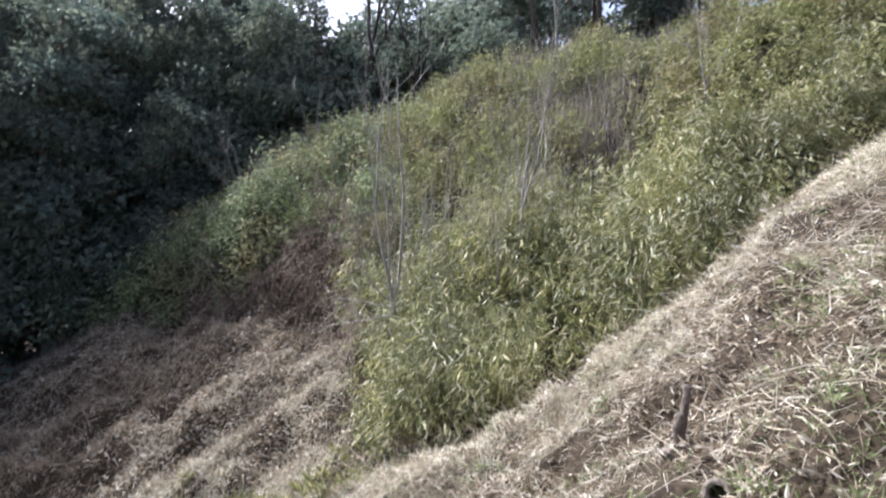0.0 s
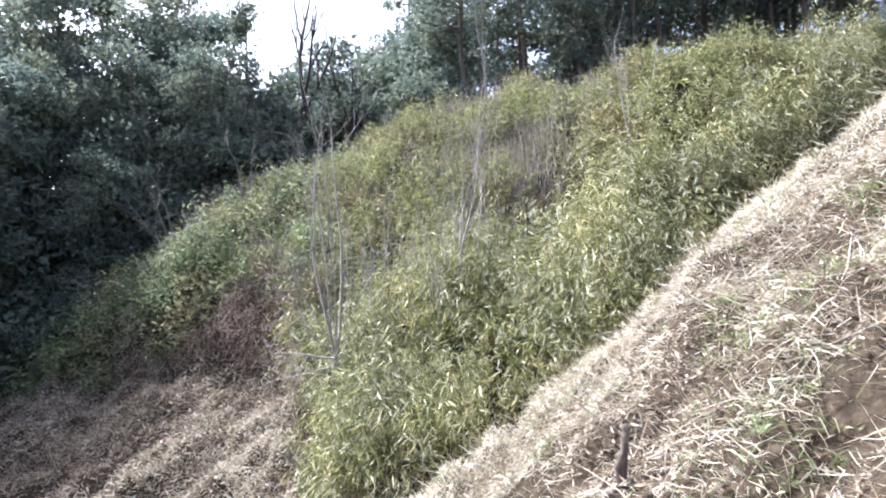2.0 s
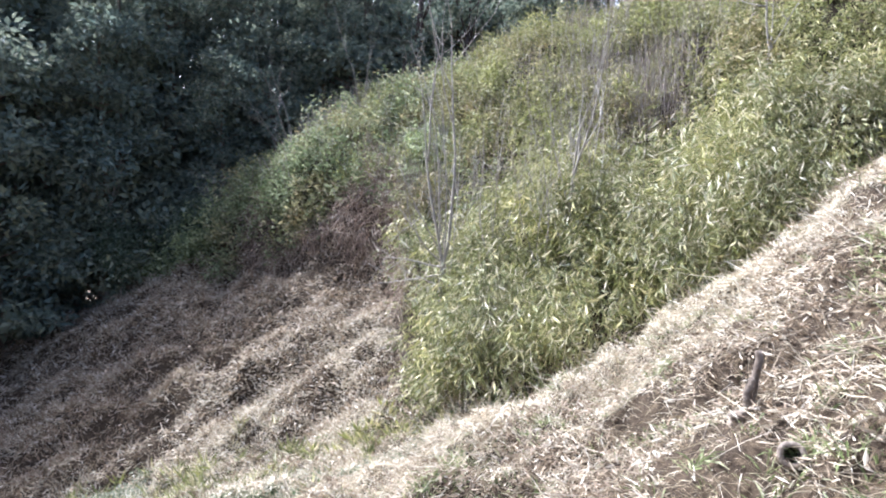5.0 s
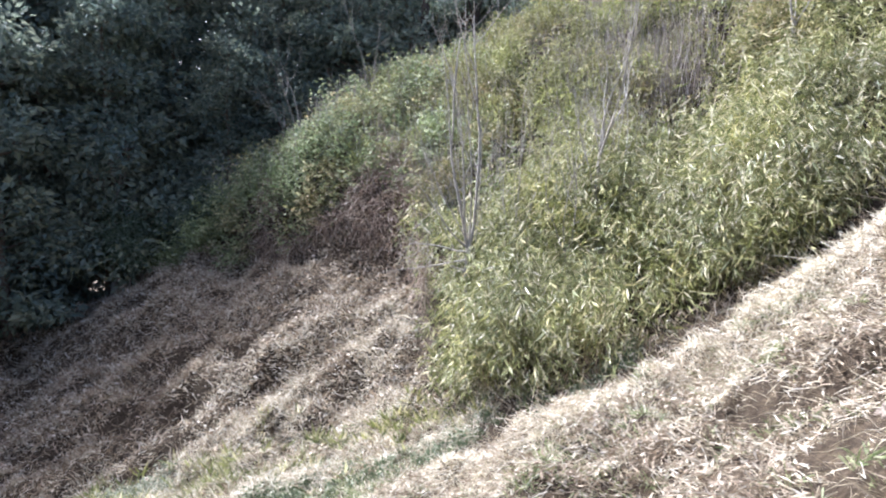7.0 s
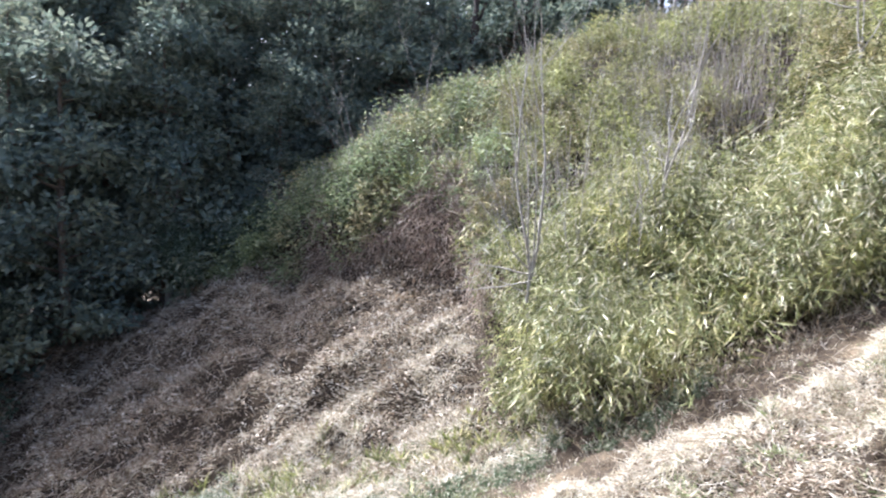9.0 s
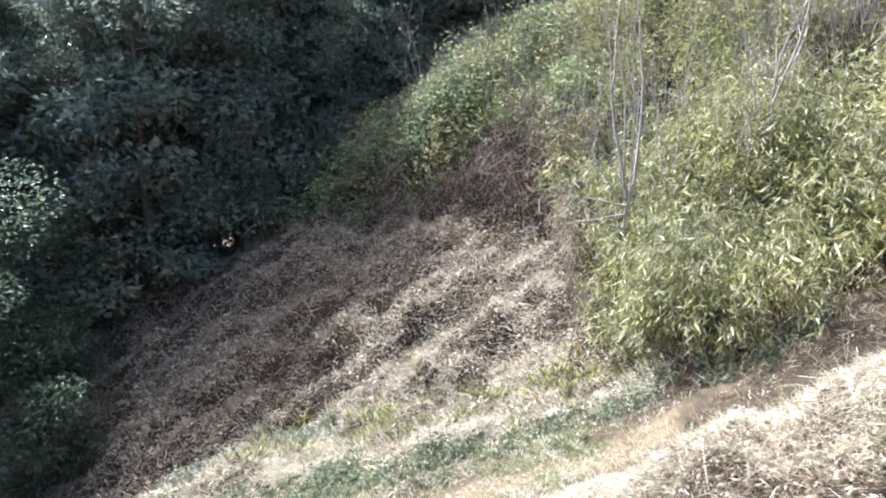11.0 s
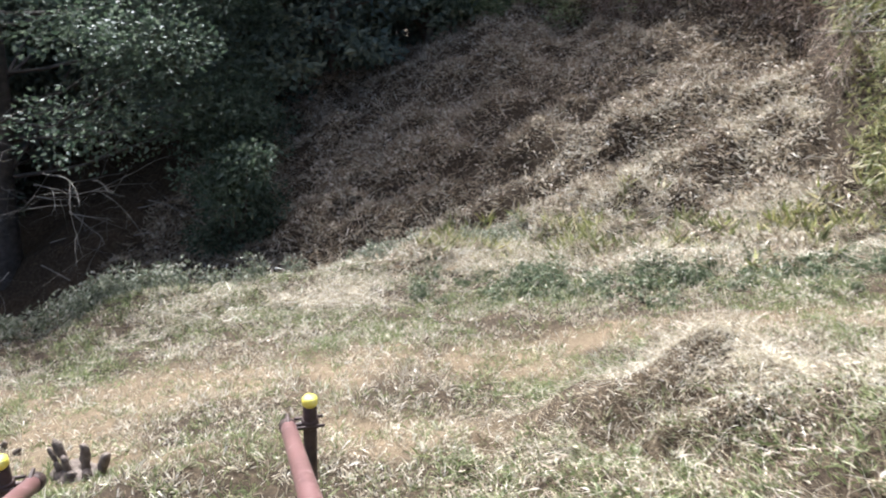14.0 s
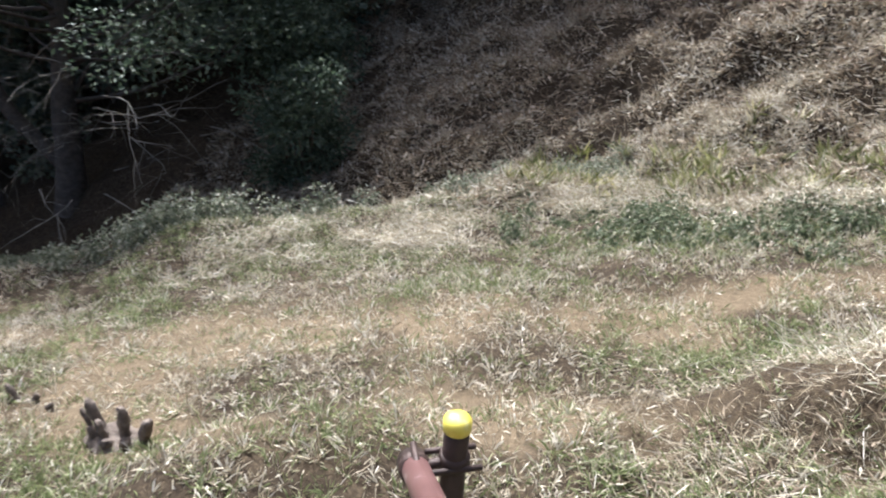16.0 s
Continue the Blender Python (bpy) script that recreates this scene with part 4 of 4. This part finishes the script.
bare_tree("bare_tree", -4.7, 20.6, ((-0.8, 0, 2.0, 0.026), (-0.2, 0.2, 2.4, 0.026), (0.6, 0, 1.9, 0.02), (-1.3, 0, 1.2, 0.018)), TWIGBARK, "twiggy bare shrub at the wood's edge", 0.04, (0.0, 0.0, 0.5))
bare_tree("bare_tree", -6.4, 19.6, ((-0.9, 0, 0.9, 0.02), (-0.5, 0.2, 1.3, 0.02), (0.3, 0, 1.1, 0.016)), TWIGBARK, "twiggy bare shrub at the wood's edge", 0.03, (0.0, 0.0, 0.4))
bare_tree("bare_tree", -2.6, 20.8, ((-0.2, 0, 3.0, 0.02), (0.3, 0.2, 2.6, 0.018)), TWIGBARK, "thin bare sapling on the hill's edge", 0.026, (0.0, 0.0, 0.6))
bare_tree("bare_tree", -1.0, 25.6, ((-1.1, 0, 4.2, 0.09), (0.5, 0.2, 4.8, 0.1), (1.4, -0.2, 3.4, 0.07), (-0.3, 0.4, 3.8, 0.07)), DARKBARK, "dark leafless broad tree on the ridge against the sky", 0.2, (0.1, 0.0, 3.2))
bare_tree("bare_tree", 0.7, 25.0, ((0.5, 0, 2.6, 0.05), (-0.3, 0.2, 3.0, 0.05), (1.0, 0, 2.0, 0.04)), DARKBARK, "dark leafless tree on the ridge against the sky", 0.1, (0.2, 0.0, 2.0))
bare_tree("bare_tree", 5.6, 22.6, ((-0.2, 0, 3.6, 0.035), (0.4, 0.2, 3.0, 0.03)), PALEBARK, "pale thin-stemmed tree before the ridge wood", 0.06, (0.0, 0.0, 2.4))
bare_tree("bare_tree", 9.8, 21.5, ((-0.5, 0, 2.4, 0.03), (0.3, 0.1, 2.8, 0.03), (0.8, 0, 1.8, 0.02)), PALEBARK, "brown-twigged bare shrub on the ridge", 0.04, (0.0, 0.0, 0.6))
bare_tree("bare_tree", 12.5, 19.5, ((-0.6, 0, 2.0, 0.026), (0.4, 0.1, 2.4, 0.026), (1.1, 0, 2.2, 0.024)), PALEBARK, "brown-twigged bare shrub on the ridge", 0.04, (0.0, 0.0, 0.5))
bare_tree("bare_tree", -10.4, 20.2, ((-0.5, 0, 1.6, 0.03), (0.5, -0.1, 0.7, 0.03), (0.2, 0.1, 2.2, 0.04)), TWIGBARK, "pale-barked slim trunk at the dark wood's foot", 0.09, (0.1, 0.0, 2.6))
for px, py, sc in ((-4.6, 27.5, 0.62), (-3.2, 26.5, 0.7)):
    pine = copy_thing(pine_kinds[1], Matrix.Identity(4))
    tagged(place(pine, px, py, 1.0 + px, sc), "small open pine standing against the sky")


def evergreen_tree(x, y):
    """The big glossy-leaved tree over the gully, with bare lower twigs."""
    tree = new("evergreen_tree")
    z0 = float(ground_z(x, y)) - 0.2
    tree.matrix_world = Matrix.LocRotScale((x, y, z0), None, (1.3, 1.3, 1.02))
    lines, tips = [], []
    pts = np.array([[0, 0, 0], [0.1, 0.1, 1.2], [0.05, 0.3, 2.6], [0.3, 0.4, 4.2], [0.4, 0.5, 6.0], [0.5, 0.5, 8.5]])
    v, q = tubes([(pts, np.array([0.34, 0.25, 0.22, 0.18, 0.13, 0.05])), (np.array([[0.15, 0.1, 1.0], [-0.7, -0.2, 2.4], [-1.3, -0.4, 4.4], [-1.5, -0.5, 7.0]]), np.array([0.16, 0.13, 0.1, 0.04])),
                   (np.array([[-1.4, -0.5, 0.0], [-1.5, -0.5, 1.6], [-1.3, -0.3, 3.4], [-1.7, -0.2, 5.2]]), np.array([0.13, 0.1, 0.08, 0.04]))], 9)
    part("trunk", array_mesh("trunk", v, q, None, (TREEBARK,), True), tree)
    k = 125
    a, h = RNG.uniform(0, 2 * np.pi, k), RNG.uniform(4.9, 10.5, k)
    reach = 4.9 * np.sqrt(np.clip(1 - ((h - 7.2) / 3.9) ** 2, 0.03, 1)) * RNG.uniform(0.5, 1.0, k) * (1 + 0.04 * np.cos(a - 0.4))
    c = np.column_stack([0.3 + np.cos(a) * reach, 0.4 + np.sin(a) * reach, h])
    for p in c[::3]:
        s0 = np.array([0.3, 0.4, max(p[2] - RNG.uniform(1.5, 3.0), 1.8)])
        span = p - s0
        bow = np.array([0, 0, -0.16 * np.hypot(span[0], span[1])])
        f = np.linspace(0, 1, 7)[:, None]
        pts = s0 + span * f + bow * 4 * f * (1 - f) * RNG.uniform(0.3, 1.2) + RNG.normal(0, 0.13, (7, 3)) * f
        v, q = tubes([(pts, np.linspace(0.055, 0.008, 7))], 5)
        part("limb", array_mesh("limb", v, q, None, (TREEBARK,), True), tree)
    v, t = clump_leaves(c, RNG.uniform(0.65, 1.2, k), 90000, 0.095, 0.75)
    part("crown", array_mesh("crown", v, None, t, (GLOSSY,)), tree)
    for i in range(96):
        twigs, an = [], RNG.uniform(0, 2 * np.pi)
        w = np.array([np.cos(an), np.sin(an), RNG.uniform(-0.1, 0.5)])
        foot = np.array([0.1 + np.cos(an) * RNG.uniform(0.1, 3.6), 0.2 + np.sin(an) * RNG.uniform(0.1, 3.6), RNG.uniform(0.7, 4.4)])
        grow(foot, w, RNG.uniform(0.9, 2.2), 0.016, 2, twigs, [], 7, 3, 0.9, -0.15, 0.6)
        v, q = tubes(twigs, 4)
        part("twig", array_mesh("twig", v, q, None, (TWIGBARK,), True), tree, "grey bare lower twig")
    return tagged(tree, "large glossy-leaved evergreen tree in the gully beside the meadow", "tree")


evergreen_tree(-18.6, 11.8)


def gully_shrub(x, y, radius, high, label):
    shrub = new("gully_shrub")
    shrub.location = (x, y, float(ground_z(x, y)) - 0.1)
    k = 26
    c = unit(RNG.normal(size=(k, 3))) * RNG.uniform(0.3, 1.0, (k, 1)) * np.array([radius, radius, high * 0.5]) + np.array([0, 0, high * 0.52])
    for p in c[::3]:
        v, q = tubes([(np.array([[0, 0, 0], p * 0.5 + RNG.normal(0, 0.05, 3), p]), np.array([0.03, 0.02, 0.006]))], 5)
        part("stem", array_mesh("stem", v, q, None, (BARK,), True), shrub)
    v, t = clump_leaves(c, RNG.uniform(0.3, 0.55, k) * radius, 6500, 0.12, 0.8)
    part("foliage", array_mesh("foliage", v, None, t, (GLOSSY,)), shrub)
    return tagged(shrub, label, "shrub", "gully shrubs")


gully_shrub(-11.7, 12.3, 1.15, 2.4, "rounded dark evergreen shrub in the shaded gully")
gully_shrub(-13.2, 14.6, 1.5, 2.6, "rounded dark evergreen shrub in the shaded gully")
gully_shrub(-9.6, 20.0, 1.3, 2.2, "dark green shrub at the foot of the wood")
gully_shrub(-7.6, 20.4, 1.2, 1.9, "dark green shrub at the foot of the wood")

# ---- stumps and pipe ends ----


def stump(x, y, stubs, mat, label, lean=0.25, crown=1.0):
    """A cluster of cut stubs rising from one foot."""
    root = new("stump")
    root.location = (x, y, float(ground_z(x, y)) - 0.04)
    bm = bmesh.new()
    bmesh.ops.create_icosphere(bm, subdivisions=3, radius=1.0)
    for v in bm.verts:
        v.co = Vector((v.co.x * 0.2, v.co.y * 0.13, v.co.z * 0.1)) * crown * (1 + 0.25 * noise.noise(v.co * 2.5 + Vector((x, y, 0))))
    me = bpy.data.meshes.new("root_crown")
    bm.to_mesh(me)
    bm.free()
    me.materials.append(mat)
    part("root_crown", me, root)
    for dx, dy, h, r in stubs:
        p0 = np.array([dx * 0.8, dy, 0.0])
        p1 = np.array([dx * (1 + lean), dy * (1 + lean), h])
        f = np.array([0, 0.2, 0.45, 0.7, 0.9, 0.985, 1.0])[:, None]
        pts = p0 + (p1 - p0) * f + RNG.normal(0, 0.011, (7, 3)) * (f * (1.4 - f))
        v, q = tubes([(pts, r * np.array([1.5, 1.1, 0.95, 1.1, 0.95, 0.75, 0.0]) * RNG.uniform(0.85, 1.15, 7))], 10)
        v = v + RNG.normal(0, r * 0.09, v.shape)
        v[-20:, 2] += (v[-20:, 0] - p1[0]) * RNG.uniform(-0.6, 0.6)
        part("stub", array_mesh("stub", v, q, None, (mat,), True), root)
    return tagged(root, label, "stump")


stump(-7.15, 3.77, ((-0.16, 0.02, 0.30, 0.03), (-0.07, -0.03, 0.22, 0.027), (0.05, 0.02, 0.33, 0.034), (0.10, -0.04, 0.18, 0.03), (0.2, 0.03, 0.32, 0.032), (-0.22, 0.0, 0.2, 0.018),
      (-0.02, 0.06, 0.2, 0.02), (0.15, 0.04, 0.24, 0.022), (-0.12, -0.05, 0.15, 0.026), (0.0, -0.06, 0.14, 0.03)), STUMPWOOD,
      "dark brown stump with several ragged cut stubs in the grass", 0.3, 1.2)
stump(-8.2, 3.9, ((-0.12, 0.0, 0.12, 0.022), (0.03, 0.02, 0.1, 0.02), (0.16, 0.0, 0.13, 0.02)), STUMPWOOD, "low dark stump with short stubs in the grass", 0.6, 0.45)
stump(1.2, 2.74, ((0.04, 0.01, 0.33, 0.017), (0.0, -0.03, 0.22, 0.02), (-0.07, -0.08, 0.09, 0.036), (0.06, -0.02, 0.1, 0.016)), STUBWOOD, "grey-brown cut stem standing in the straw bank", 0.15, 0.35)


def pipe_end(x, y, radius, label):
    """A short hollow pipe sticking out of the bank, its mouth towards the path."""
    z = float(ground_z(x, y))
    pipe = new("drain_pipe")
    pipe.matrix_world = look((x, y, z + radius * 1.1), (x - 0.5, y - 0.9, z + radius * 1.1 + 0.34))
    sides = 24
    ang = np.linspace(0, 2 * np.pi, sides, endpoint=False)
    prof = [(0.22, 1.0), (-0.045, 1.0), (-0.055, 0.95), (-0.055, 0.62), (-0.045, 0.56), (0.2, 0.54)]
    ring = np.array([[(np.cos(a) * r * radius, np.sin(a) * r * radius, z0) for a in ang] for z0, r in prof])
    kk = np.arange(len(prof) * sides).reshape(len(prof), sides)
    r2 = np.roll(kk, -1, axis=1)
    q = np.stack([kk[:-1], r2[:-1], r2[1:], kk[1:]], -1).reshape(-1, 4)
    part("pipe_wall", array_mesh("pipe_wall", ring.reshape(-1, 3), q, None, (STUBWOOD,), True), pipe)
    # Dark disc set deep in the bore to close it.
    plug = array_mesh("pipe_bottom", ring[-1], None, [(0, i, i + 1) for i in range(1, sides - 1)], (DARKBARK,))
    part("pipe_bottom", plug, pipe, "dark disc closing the pipe's bore")
    return tagged(pipe, label, "drain pipe")


pipe_end(1.12, 2.20, 0.05, "brown hollow drain pipe end sticking out of the bank")

# ---- handrails ----


def lathe_tube(name, a, b, radius, mat, parent, label="", sides=20, round_end=0.006):
    """A round bar from a to b with softened ends."""
    a, b = np.array(a, float), np.array(b, float)
    d = unit(b - a)
    pts = [a, a, a + d * round_end, b - d * round_end, b, b]
    rad = [0.0, radius - round_end, radius, radius, radius - round_end, 0.0]
    pts[0], pts[1] = a, a + d * 1e-4
    pts[4], pts[5] = b - d * 1e-4, b
    ref = np.array([1.0, 0, 0]) if abs(d[2]) > 0.9 else np.array([0, 0, 1.0])
    u = unit(np.cross(d, ref))
    w = np.cross(d, u)
    ang = np.linspace(0, 2 * np.pi, sides, endpoint=False)
    ring = np.array([p + r * (np.cos(ang)[:, None] * u + np.sin(ang)[:, None] * w) for p, r in zip(pts, rad)])
    k = np.arange(6 * sides).reshape(6, sides)
    r2 = np.roll(k, -1, axis=1)
    q = np.stack([k[:-1], r2[:-1], r2[1:], k[1:]], -1).reshape(-1, 4)
    return part(name, array_mesh(name, ring.reshape(-1, 3), q, None, (mat,), True), parent, label)


STAIR_WAY = np.array([0.58, -0.815, 0.56])


def handrail(top, inward, label):
    """A post with a yellow cap and a sloping pipe clamped to its inner side."""
    top = np.array(top, float)
    inward = np.array([*inward, 0.0])
    foot = float(ground_z(top[0], top[1]))
    rail = new("handrail")
    rail.location = (top[0], top[1], foot)
    o = np.array([top[0], top[1], foot])
    h = top[2] - foot
    lathe_tube("post", (0, 0, -0.12), (0, 0, h - 0.03), 0.0275, IRON, rail, "dark brown steel post")
    lathe_tube("cap", (0, 0, h - 0.035), (0, 0, h + 0.012), 0.0305, YELLOW, rail, "yellow plastic post cap", 24, 0.012)
    lathe_tube("clamp_ring", (0, 0, h - 0.135), (0, 0, h - 0.095), 0.034, IRON, rail)
    end = inward * 0.085 + np.array([0, 0, h - 0.13])
    way = unit(STAIR_WAY)
    lathe_tube("pipe", end - way * 0.03, end + way * 1.75, 0.0305, PIPE, rail, "brown painted steel handrail pipe", 24)
    lathe_tube("end_collar", end - way * 0.045, end + way * 0.012, 0.036, IRON, rail)
    lathe_tube("clamp_arm", (0, 0, h - 0.115), end, 0.013, IRON, rail)
    side = np.array([-inward[1], inward[0], 0.0])
    for s in (-1, 1):
        b0 = side * 0.03 * s + np.array([0, 0, h - 0.115])
        lathe_tube("bolt", b0 - inward * 0.055, b0 + inward * 0.06, 0.007, IRON, rail, "", 8, 0.002)
    b0 = end + np.array([0, 0, 0.036])
    lathe_tube("bolt", b0 - side * 0.04, b0 + side * 0.04, 0.008, IRON, rail, "", 8, 0.002)
    return tagged(rail, label, "handrail", "path handrails")


handrail((-4.60, 2.80, -2.70), (-0.815, -0.58), "brown pipe handrail end clamped to yellow-capped post")
handrail((-5.48, 2.17, -2.80), (0.815, 0.58), "brown pipe handrail end clamped to yellow-capped post")
